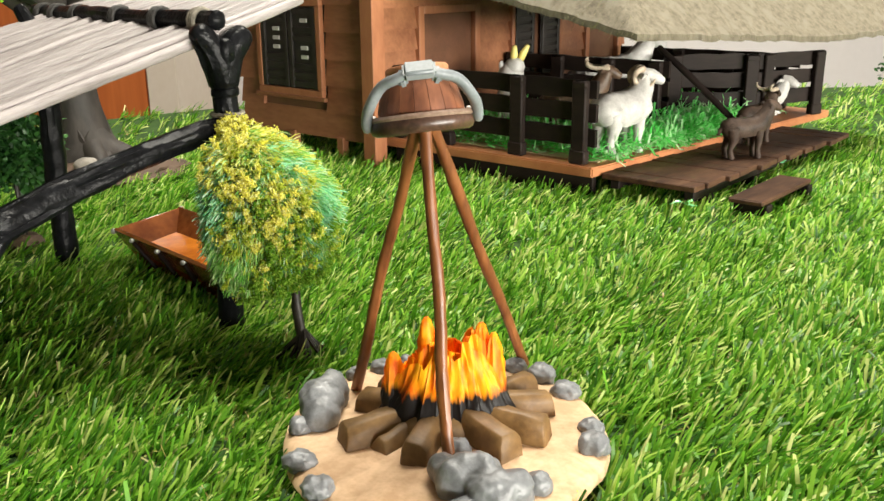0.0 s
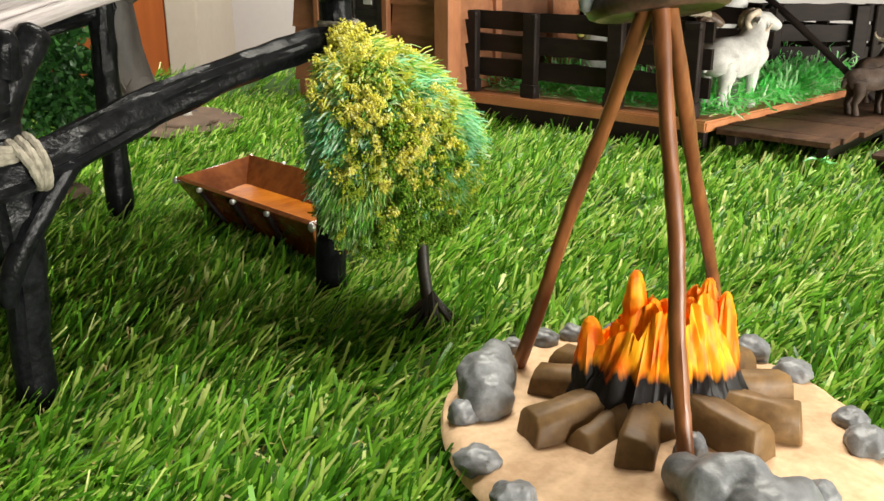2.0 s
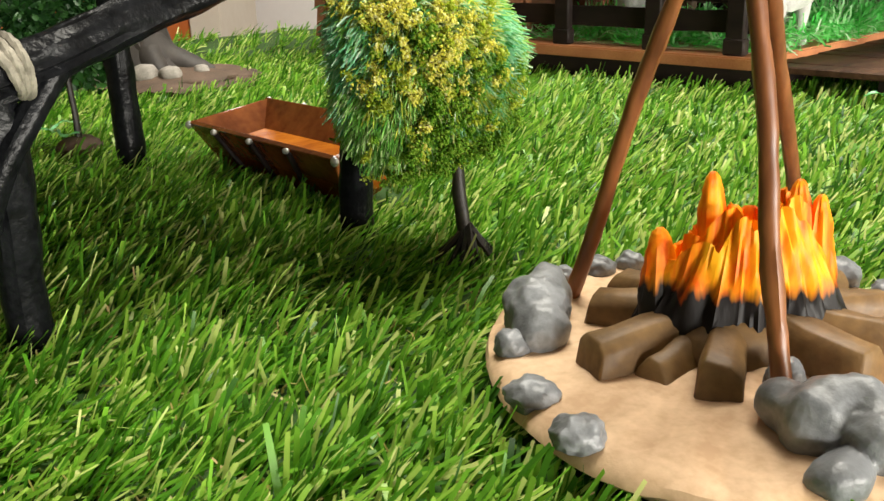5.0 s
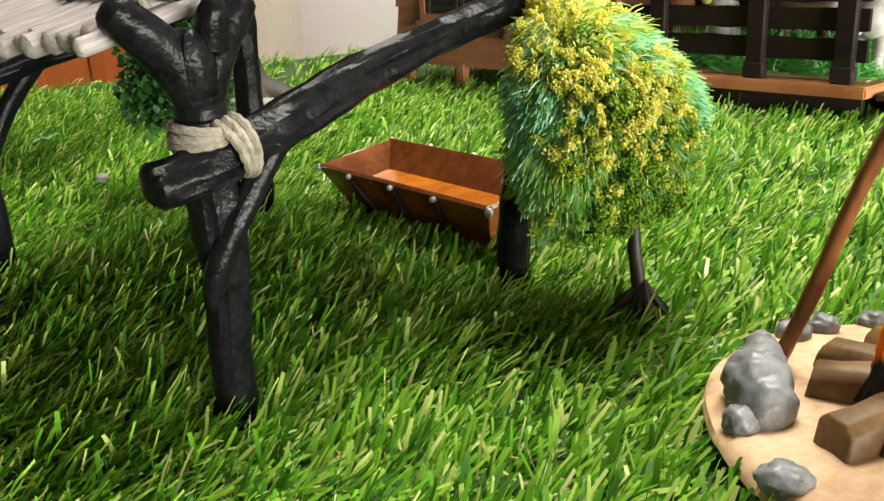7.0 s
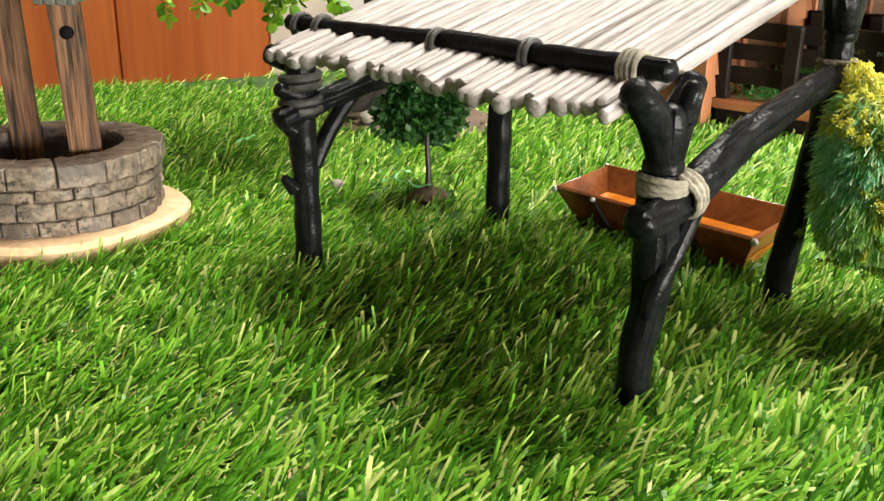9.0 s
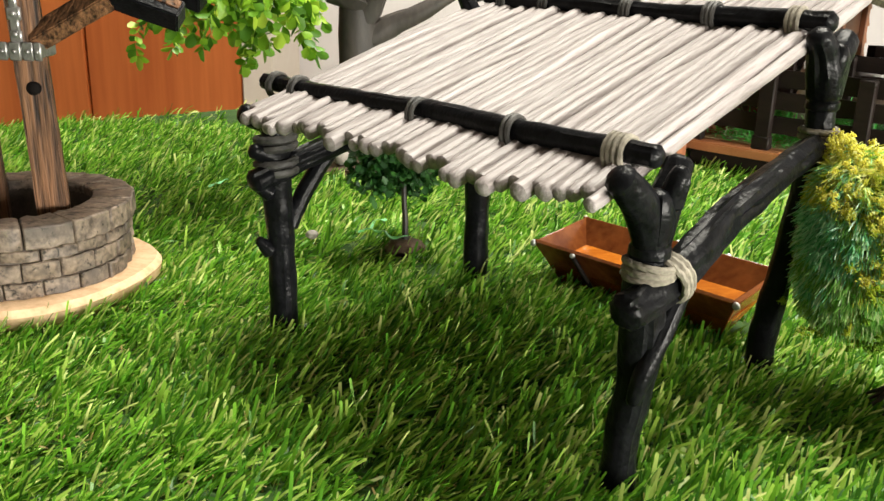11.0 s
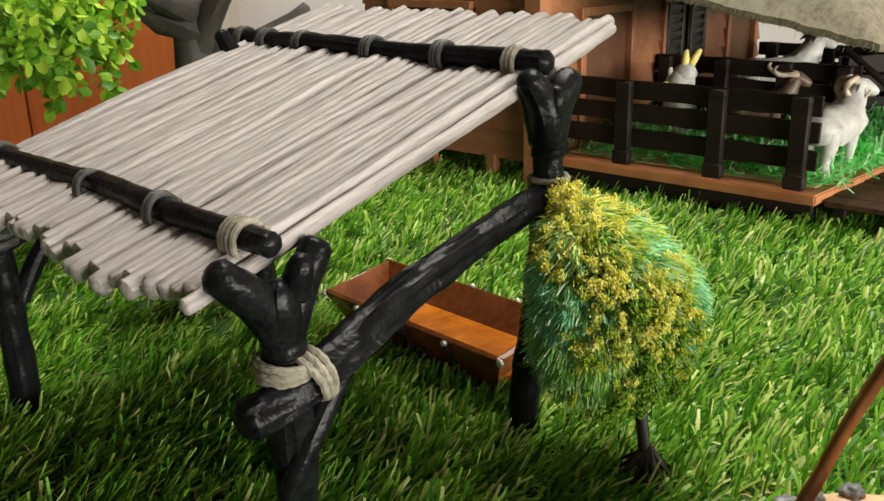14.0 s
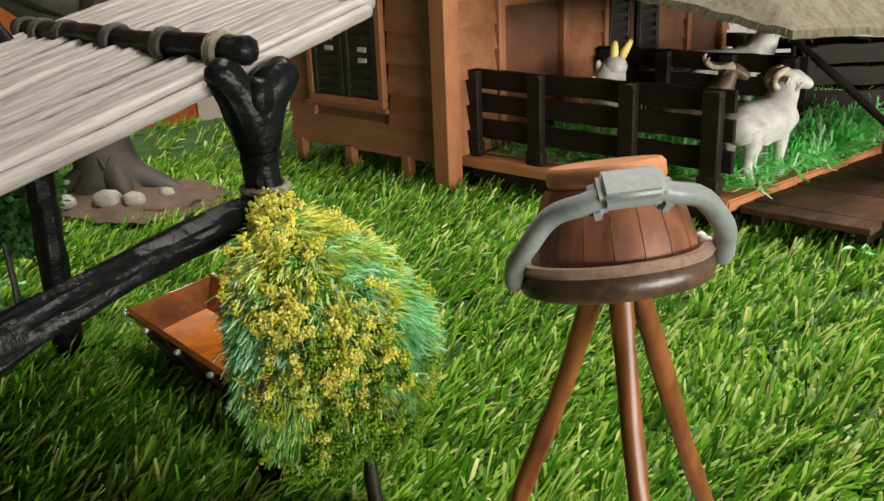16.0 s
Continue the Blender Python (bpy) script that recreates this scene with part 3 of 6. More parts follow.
    # boulder by the front stick
    boulder((cx + 0.0095, cy - 0.0435, 0.0060), [(275, 0.0410, 0.0070, 0.0062, 0.0080, 0.0050), (286, 0.0485, 0.0080, 0.0064, 0.0072, 0.0042), (269, 0.0350, 0.0045, 0.0044, 0.0052, 0.0055),
             (273, 0.0535, 0.0060, 0.0044, 0.0042, 0.0018), (284, 0.0415, 0.0068, 0.0056, 0.0086, 0.0050), (294, 0.0485, 0.0060, 0.0054, 0.0064, 0.0038)], 3.0, 0.10)
    stone([(304, 0.0485, 0.0042, 0.0038, 0.0042, 0.0026)], 44)
    stone([(281, 0.0225, 0.0040, 0.0038, 0.0040, 0.0040)], 47)
    for k, (a, d, w, h) in enumerate(((131, 0.0500, 0.0036, 0.0034), (118, 0.0490, 0.0046, 0.0038), (106, 0.0500, 0.0040, 0.0034), (90, 0.0510, 0.0038, 0.003), (72, 0.0505, 0.0040, 0.0032),
                                     (58, 0.0515, 0.0044, 0.0036), (44, 0.0505, 0.0052, 0.0048), (27, 0.0490, 0.0054, 0.0038), (354, 0.0485, 0.0044, 0.0036), (341, 0.0500, 0.0052, 0.0046))):
        stone([(a, d, w, w * 0.9, h, h * 0.5)], 60 + k * 5)
    # split logs: angle of the outer end, inner and outer distance, half width, height
    logs = [(156, 0.008, 0.0305, 0.0046, 0.0085), (203, 0.008, 0.0345, 0.0052, 0.0092), (222, 0.010, 0.0270, 0.0046, 0.0060), (250, 0.006, 0.0275, 0.0046, 0.0085),
            (311, 0.006, 0.0305, 0.0052, 0.0098), (339, 0.006, 0.0345, 0.0048, 0.0100), (13, 0.010, 0.0365, 0.0046, 0.0088),
            (40, 0.010, 0.0400, 0.0046, 0.0080), (68, 0.010, 0.034, 0.0046, 0.008), (98, 0.010, 0.034, 0.0046, 0.008), (128, 0.010, 0.033, 0.0046, 0.008)]
    for i, (a, r0, r1, w, h) in enumerate(logs):
        r = random.Random(i)
        bm = bmesh.new()
        section = [(-1, 0), (-0.96, 0.74), (-0.62, 1.0), (0.50, 0.97), (0.93, 0.70), (1.0, 0)]
        if i == 2:
            section = [(-1, 0), (-0.8, 0.45), (-0.35, 1.0), (0.30, 0.9), (0.8, 0.4), (1.0, 0)]
        rings = []
        for s in (0, 0.25, 0.5, 0.75, 1.0):
            ring = []
            for (u, v) in section:
                q = 1 + 0.07 * r.uniform(-1, 1)
                ring.append(bm.verts.new((r0 + (r1 - r0) * s + (0.0016 * (1 - v) * (s == 1.0)), u * w * q * (0.86 + 0.14 * s), 0.0042 + v * (h * q + 0.0028 * (1 - s)))))
            rings.append(ring)
        for p, q in zip(rings, rings[1:]):
            for k in range(len(section)):
                bm.faces.new((p[k], q[k], q[(k + 1) % len(section)], p[(k + 1) % len(section)]))
        bm.faces.new(rings[0])
        bm.faces.new(rings[-1][::-1])
        bmesh.ops.recalc_face_normals(bm, faces=bm.faces)
        bmesh.ops.bevel(bm, geom=[e for e in bm.edges if len(e.link_faces) == 2 and e.calc_face_angle(0) > 0.45], offset=0.0005, segments=1, affect="EDGES")
        bm.transform(pose(cx, cy, 0, 0, 0, a))
        part("log", bm, M_LOG, fire)
    # scorched heap and fused tongues of flame
    bm = lathe(bmesh.new(), (0, 0, 0), [(0.0235, 0.005), (0.0228, 0.0095), (0.0205, 0.0122), (0.016, 0.0150), (0.009, 0.0165), (0.0, 0.0165)], 48, 0.14, 9.0)
    bm.transform(pose(cx + 0.0025, cy - 0.001, 0, 0, 0, 12) @ Matrix.Diagonal((1.0, 0.62, 1, 1)))
    part("ember_bed", bm, M_LOG, fire, "brown heap of split wood")
    def flame_wall(a, b, peaks, floor, lean, seed, wide=0.0031):
        """A fluted ring of flame whose upper edge rises into rounded tongues; peaks: place along the ring's length, -1 front or 1 back, height."""
        bm = bmesh.new()
        seg, rows = 168, 16
        spots = [(side * math.acos(max(-1, min(1, x / a))), h) for x, side, h in peaks]
        outer, inner = [], []
        for k in range(seg):
            t = -math.pi + 2 * math.pi * k / seg
            reach = math.hypot(a * math.sin(t), b * math.cos(t))
            top = floor + 0.0012 * noise.noise(Vector((t * 3, seed, 0)))
            for place, h in spots:
                gap = abs((t - place + math.pi) % (2 * math.pi) - math.pi) * max(reach, 0.55 * a)
                top = max(top, floor + (h - floor) * max(0.0, 1 - (gap / (wide * 1.25)) ** 2.2))
            col_o, col_i = [], []
            for q in range(rows + 1):
                s = q / rows
                z = 0.0075 + (top - 0.0075) * s
                flute = 0.0019 * noise.noise(Vector((math.cos(t) * 6.5 + seed, math.sin(t) * 6.5, s * 2.2))) + 0.0006 * noise.noise(Vector((math.cos(t) * 34, math.sin(t) * 34 + seed, s * 2.0)))
                shrink = 1 - lean * (z - 0.0075) / 0.030
                end = 1 - 0.75 * max(0.0, s - 0.75) * 4 * 0.4
                out = Vector((math.cos(t), math.sin(t), 0))
                p = Vector((a * math.cos(t) * shrink, b * math.sin(t) * shrink, z)) + out * flute
                thick = 0.0030 * (1 - 0.75 * s)
                col_o.append(bm.verts.new(p + Vector((cx + 0.0012, cy - 0.001, 0))))
                col_i.append(bm.verts.new(p - out * thick * end + Vector((cx + 0.0012, cy - 0.001, -0.0004 * s))))
            outer.append(col_o)
            inner.append(col_i)
        for k in range(seg):
            j = (k + 1) % seg
            for q in range(rows):
                bm.faces.new((outer[k][q], outer[j][q], outer[j][q + 1], outer[k][q + 1]))
                bm.faces.new((inner[k][q], inner[k][q + 1], inner[j][q + 1], inner[j][q]))
            bm.faces.new((outer[k][rows], outer[j][rows], inner[j][rows], inner[k][rows]))
            bm.faces.new((outer[k][0], inner[k][0], inner[j][0], outer[j][0]))
        part("flame", bm, M_FLAME, fire)

    flame_wall(0.0240, 0.0130, [(-0.0228, -1, 0.0225), (-0.0165, -1, 0.0305), (-0.0110, -1, 0.0285), (-0.0056, -1, 0.0360), (0.0, -1, 0.0335), (0.0070, -1, 0.0330), (0.0122, -1, 0.0375), (0.0172, -1, 0.0345), (0.0220, -1, 0.0270),
                               (-0.0190, 1, 0.0270), (-0.0110, 1, 0.0300), (-0.0040, 1, 0.0350), (0.0060, 1, 0.0330), (0.0130, 1, 0.0360), (0.0205, 1, 0.0310)], 0.0255, 0.52, 3.0, 0.0056)
    flame_wall(0.0140, 0.0055, [(-0.0125, -1, 0.0305), (-0.0056, -1, 0.0370), (0.0, -1, 0.0345), (0.0070, -1, 0.0340), (0.0110, -1, 0.0390), (-0.0080, 1, 0.0320), (0.0020, 1, 0.0350), (0.0100, 1, 0.0390)], 0.0300, 0.20, 8.0, 0.0044)
    heart = lathe(bmesh.new(), (0, 0, 0), [(0.0180, 0.0080), (0.0165, 0.0180), (0.0135, 0.0260), (0.0090, 0.0300), (0.0, 0.0310)], 48, 0.16, 4.0)
    heart.transform(pose(cx + 0.0012, cy - 0.001, 0) @ Matrix.Diagonal((1.0, 0.55, 1, 1)))
    part("flame", heart, M_FLAME, fire)
    for i, (x, y, top, wide) in enumerate(((-0.0165, 0.0005, 0.0322, 0.0034), (-0.0056, 0.0035, 0.0432, 0.0031), (-0.0012, 0.0010, 0.0365, 0.0030), (0.0078, 0.0015, 0.0368, 0.0030), (0.0122, 0.0025, 0.0415, 0.0034), (0.0162, 0.0005, 0.0385, 0.0030))):
        base = Vector((cx + 0.0010 + x, cy - 0.001 + y * 0.5, 0.0075))
        tip = Vector((cx + x, cy + y * 0.85, top - wide * 0.35))
        pts = [base.lerp(tip, s) for s in (0, 0.2, 0.4, 0.6, 0.75, 0.88, 0.96, 1.0)]
        bm = tube(bmesh.new(), pts, [wide * q for q in (1.7, 1.65, 1.5, 1.3, 1.08, 0.84, 0.58, 0.34)], 26, 0.14, 330, 0.8, True, 0.20, 4, 0.05, 4.2)
        part("flame", bm, M_FLAME, fire)


campfire()

APEX = Vector((-0.0045, 0.2730, 0.1030))


def tripod():
    tri = thing("tripod", (0, 0.28, 0.004), "three varnished reddish-brown sticks leaning together as a tripod", "tripod")
    for i, (foot, radius, over) in enumerate((((0.0018, 0.2425, 0.0075), 0.0021, 0.0), ((-0.0312, 0.3000, 0.0050), 0.0020, -0.0032), ((0.0318, 0.3205, 0.0050), 0.0020, 0.0030))):
        way = (APEX - Vector(foot)).normalized()
        top = APEX + way * 0.003 + Vector((over, 0.0015 if over else -0.0015, 0))
        pts = bend(foot, top, 14, 0.0012, i * 3.1 + 1)
        part("stick", tube(bmesh.new(), pts, [radius * (0.94 + 0.14 * noise.noise(Vector((k * 0.7, i, 0.5)))) for k in range(15)], 14, 0.10, 300, groove=0.14, fine=3, grain=0.12), M_STICK, tri)


tripod()


def bucket():
    c = Vector((-0.0050, 0.2712, 0.1042))
    stance = pose(*c, -11, -5.2, 4)
    lean, grow = stance @ Matrix.Diagonal((0.84, 0.84, 0.70, 1)), stance @ Matrix.Diagonal((0.84, 0.84, 0.84, 1))
    top = thing("bucket", c, "small wooden bucket turned upside down over the tripod top", "bucket")
    # staves
    for k in range(18):
        bm = bmesh.new()
        a0, a1 = 2 * math.pi * (k + 0.015) / 18, 2 * math.pi * (k + 0.985) / 18
        rows = []
        for r, z in ((0.0160, 0.0035), (0.0154, 0.010), (0.0138, 0.017), (0.0116, 0.0225)):
            rows.append([bm.verts.new((q * math.cos(a), q * math.sin(a), z)) for a in (a0, (a0 + a1) / 2, a1) for q in (r, r - 0.0014)])
        for p, q in zip(rows, rows[1:]):
            for i, j in ((0, 2), (2, 4)):
                bm.faces.new((p[i], p[j], q[j], q[i]))
                bm.faces.new((p[i + 1], q[i + 1], q[j + 1], p[j + 1]))
            bm.faces.new((p[0], q[0], q[1], p[1]))
            bm.faces.new((p[4], p[5], q[5], q[4]))
        bm.transform(lean)
        part("stave", bm, M_BUCKET, top)
    rim = lathe(bmesh.new(), (0, 0, 0), [(0.0145, 0.0002), (0.0165, -0.0012), (0.0180, -0.0004), (0.0187, 0.0014), (0.0186, 0.0040), (0.0176, 0.0054), (0.0158, 0.0050), (0.0145, 0.0040), (0.0145, 0.0002)], 48, 0.02)
    rim.transform(lean)
    part("rim", rim, M_BAND, top, "dark brown rim band")
    ridge = lathe(bmesh.new(), (0, 0, 0), [(0.0168, 0.0046), (0.0184, 0.0046), (0.0189, 0.0056), (0.0184, 0.0068), (0.0166, 0.0068), (0.0160, 0.0056), (0.0168, 0.0046)], 48, 0.02)
    ridge.transform(lean)
    part("rim_ridge", ridge, M_RIDGE, top, "pale brown ridge")
    # Black plug in the mouth stands for the bucket's shaded hollow.
    inner = lathe(bmesh.new(), (0, 0, 0), [(0.0, 0.0035), (0.0150, 0.0035), (0.0146, 0.0010), (0.0, 0.0010)], 40)
    inner.transform(lean)
    part("inside", inner, M_HOLLOW_SHADE, top)
    base = lathe(bmesh.new(), (0, 0, 0), [(0.0108, 0.0220), (0.0113, 0.0234), (0.0113, 0.0262), (0.0106, 0.0272), (0.0, 0.0272)], 40, 0.03, 2.0)
    base.transform(lean)
    part("bottom_board", base, M_BUCKET_TOP, top, "light orange-brown bottom board")
    # handle arched over the near side, its ends hanging below the rim, with a thick grip
    tilt = grow @ pose(0, -0.0030, 0.0028, 49, 0, 0)
    pts = []
    for i in range(37):
        a = radians(-3 + 186 * i / 36)
        pts.append((0.0196 * math.cos(a) * (1 + 0.03 * math.sin(a)), 0.0006 * math.sin(9 * a), (0.0246 if math.sin(a) > 0 else 0.0205) * math.sin(a)))
    bm = tube(bmesh.new(), pts, [0.0015] + [0.0019] * 35 + [0.0015], 16, squash=1.2)
    bm.transform(tilt)
    handle = part("handle", bm, M_GREY, top, "grey plastic handle")
    grip = box(bmesh.new(), (0, 0, 0.0251), (0.0112, 0.0066, 0.0042), bevel=0.0011, segments=3)
    for s in (-1, 1):
        box(grip, (0, 0, 0), (0.0034, 0.0060, 0.0044), pose(s * 0.0058, 0, 0.0222, 0, s * 14, 0), bevel=0.0011, segments=3)
    grip.transform(tilt)
    part("grip", grip, M_GREY, handle)
    for s in (-1, 1):
        for u, z in ((-0.0030, 0.0066), (0.0015, 0.0070)):
            pin = blob(bmesh.new(), lean @ Vector((s * 0.0172, u, z)), (0.0010, 0.0010, 0.0010), 2, 0.15, 2, s + z)
            part("pin", pin, M_PIN, top, "whitish metal pin")


bucket()


# ---- bushy toy tree beside the fire ----
def fluffy_tree():
    foot, mid = Vector((-0.0568, 0.3480, 0)), Vector((-0.0680, 0.3557, 0.0580))
    tree = thing("toy_tree", foot, "small toy tree with fluffy green-yellow crown and dark trunk", "tree")
    bm = tube(bmesh.new(), bend(foot + Vector((0, 0, -0.004)), (-0.0610, 0.3505, 0.040), 10, 0.0010, 4), [0.0036, 0.0030, 0.0023, 0.002, 0.002, 0.0019, 0.0019, 0.0018, 0.0018, 0.0018, 0.0016], 10, 0.3, 300)
    trunk = part("trunk", bm, M_WIRE, tree, "dark twisted trunk")
    for k in range(13):
        a = k * 0.483 + rnd.uniform(-0.1, 0.1)
        out = foot + Vector((math.cos(a), math.sin(a), 0)) * rnd.uniform(0.007, 0.0125) + Vector((0, 0, rnd.uniform(-0.004, 0.0)))
        pts = [foot + Vector((0, 0, 0.0085)), foot.lerp(out, 0.4) + Vector((0, 0, 0.0045)), out]
        part("root", tube(bmesh.new(), pts, [0.0014, 0.0011, 0.0005], 6), M_WIRE, trunk)

    apex = Vector((-0.0125, 0.0085, 0.0))

    def shell(d, k=1.0):
        """The crown's surface in a direction: an egg drawn up to a blunt tip on one side."""
        up = d.z
        wide = 0.0264 * (1 - 0.06 * max(-up, 0))
        tall = 0.0322 if up > 0 else 0.0288
        e = 1.1 if up > 0 else 1.1 + 0.85 * min(1.0, -up * 2.5)
        r = 1 / (((d.x * d.x + d.y * d.y) / wide ** 2) ** e + (d.z * d.z / tall ** 2) ** e) ** (0.5 / e)
        p = d * r * k * (1 + 0.07 * noise.noise(d * 3.1))
        h = max(p.z, 0.0) / 0.0328
        q = 1 - 0.32 * h ** 2.2
        low = max(-p.z, 0.0) / 0.030
        sag = 0.0065 * min(1.0, low) ** 2 * max(0.0, min(1.0, 0.25 - 1.6 * d.x))
        return mid + Vector((p.x * q - 0.0042 * low, p.y * q, p.z - sag)) + apex * h ** 1.7

    def yellow(d):
        """How far a place belongs to the crumbly yellow band on the sides that face outwards."""
        return 0.54 - abs(d.x * 0.95 + 0.30 * d.z - 0.06) + 0.60 * noise.noise(d * 2.6 + Vector((5, 1, 0)))

    core = bmesh.new()
    bmesh.ops.create_icosphere(core, subdivisions=4, radius=1.0)
    for v in core.verts:
        d = v.co.normalized()
        v.co = shell(d, 0.86 * (1 + 0.05 * noise.noise(d * 9)))
    crown = part("crown", core, M_CORE, tree, "fluffy crown of green fibres and yellow foam")
    r = random.Random(11)
    tip = shell(Vector((0, 0, 1)))
    kinds = {"yellow_fibre": ([], []), "teal_fibre": ([], []), "green_fibre": ([], []), "foam": ([], []), "lime_foam": ([], []), "olive_foam": ([], [])}

    def fibre(verts, faces, p, sweep, long, half):
        q = p + sweep * long
        droop = Vector((0, 0, -0.06 * long))
        side = sweep.cross(Vector((r.random(), r.random(), r.random()))).normalized() * half
        m = p.lerp(q, 0.5) - droop
        i = len(verts)
        verts += [p - side, p + side, m - side, m + side, q - side * 0.6 + droop, q + side * 0.6 + droop]
        faces += [(i, i + 1, i + 3, i + 2), (i + 2, i + 3, i + 5, i + 4)]

    # fibres in tufts, combed outwards and down from the top
    for _ in range(4000):
        d = Vector((r.gauss(0, 1), r.gauss(0, 1), r.gauss(0, 1))).normalized()
        band = yellow(d)
        if band > 0.12 and r.random() < (0.36 if d.z < 0.5 else 0.22):
            continue
        p = shell(d, r.uniform(0.84, 0.93))
        comb = (p - tip).normalized()
        out = 0.30 if d.z > 0.35 else 0.55
        flow = (d * out + comb * 0.75 + Vector((r.gauss(0, 0.24), r.gauss(0, 0.24), r.gauss(0, 0.24)))).normalized()
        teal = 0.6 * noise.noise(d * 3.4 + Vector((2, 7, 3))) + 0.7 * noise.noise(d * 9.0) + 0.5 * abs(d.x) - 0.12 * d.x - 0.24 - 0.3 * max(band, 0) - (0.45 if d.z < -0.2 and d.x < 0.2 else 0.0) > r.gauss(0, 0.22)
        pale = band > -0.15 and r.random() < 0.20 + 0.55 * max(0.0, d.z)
        verts, faces = kinds["yellow_fibre" if pale else "teal_fibre" if teal else "green_fibre"]
        long = r.uniform(0.0034, 0.0064) * (1 if d.z > -0.5 else 0.75)
        for _ in range(14):
            off = Vector((r.gauss(0, 1), r.gauss(0, 1), r.gauss(0, 1))) * 0.0011
            sweep = (flow + Vector((r.gauss(0, 0.17), r.gauss(0, 0.17), r.gauss(0, 0.17)))).normalized()
            fibre(verts, faces, p + off, sweep, long * r.uniform(0.7, 1.15), r.uniform(0.00014, 0.00026))
    # crumbs of foam, stuck on in small clusters
    for _ in range(6600):
        d = Vector((r.gauss(0, 1), r.gauss(0, 1), r.gauss(0, 1))).normalized()
        band = yellow(d)
        if band < r.gauss(0.0, 0.16) - 0.12 * max(d.x, 0) or noise.noise(d * 10.0) < 0.08 or (d.z > 0.62 and r.random() < 0.7) or (d.x < -0.45 and r.random() < 0.6):
            continue
        out = shell(d, 1.055 + 0.11 * noise.noise(d * 8) + r.uniform(-0.05, 0.05))
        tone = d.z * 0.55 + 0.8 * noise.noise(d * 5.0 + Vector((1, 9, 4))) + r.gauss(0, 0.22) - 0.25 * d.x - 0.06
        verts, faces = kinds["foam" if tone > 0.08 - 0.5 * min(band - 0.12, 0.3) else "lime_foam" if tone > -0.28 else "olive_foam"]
        big = r.uniform(0.0009, 0.0020)
        for _ in range(38):
            p = out + Vector((r.gauss(0, 0.5), r.gauss(0, 0.5), r.gauss(0, 0.5))) * big
            s = r.uniform(0.00026, 0.00058)
            i = len(verts)
            for a in ((1, 1, 1), (1, -1, -1), (-1, 1, -1), (-1, -1, 1)):
                verts.append(p + Vector((a[0] * r.uniform(0.4, 1), a[1] * r.uniform(0.4, 1), a[2] * r.uniform(0.4, 1))) * s)
            faces += [(i, i + 1, i + 2), (i, i + 3, i + 1), (i, i + 2, i + 3), (i + 1, i + 3, i + 2)]
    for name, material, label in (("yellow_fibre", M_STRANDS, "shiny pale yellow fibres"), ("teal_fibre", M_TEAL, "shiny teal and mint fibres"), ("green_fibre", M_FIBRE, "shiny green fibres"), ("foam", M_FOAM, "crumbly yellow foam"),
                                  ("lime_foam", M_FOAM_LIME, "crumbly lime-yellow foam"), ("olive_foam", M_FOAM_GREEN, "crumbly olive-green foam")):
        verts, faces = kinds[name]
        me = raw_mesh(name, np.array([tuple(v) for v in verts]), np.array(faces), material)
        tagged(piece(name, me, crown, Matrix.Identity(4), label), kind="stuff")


fluffy_tree()


# ---- open shelter of dark posts with a roof of pale poles ----
def lashing(parent, centre, along, radius, turns, gauge, material, label="", pitch=1.05, seed=0):
    """Cord wound round a bar."""
    z = Vector(along).normalized()
    x = z.orthogonal().normalized()
    y = z.cross(x)
    n = turns * 14
    pts = []
    for i in range(n + 1):
        a = 2 * math.pi * i / 14
        rr = radius * (1 + 0.06 * noise.noise(Vector((i * 0.3, seed, 0))))
        pts.append(Vector(centre) + (x * math.cos(a) + y * math.sin(a)) * rr + z * (i / 14 - turns / 2) * gauge * 2 * pitch)
    return part("lashing", tube(bmesh.new(), pts, gauge, 7, 0.25, 500), material, parent, label)


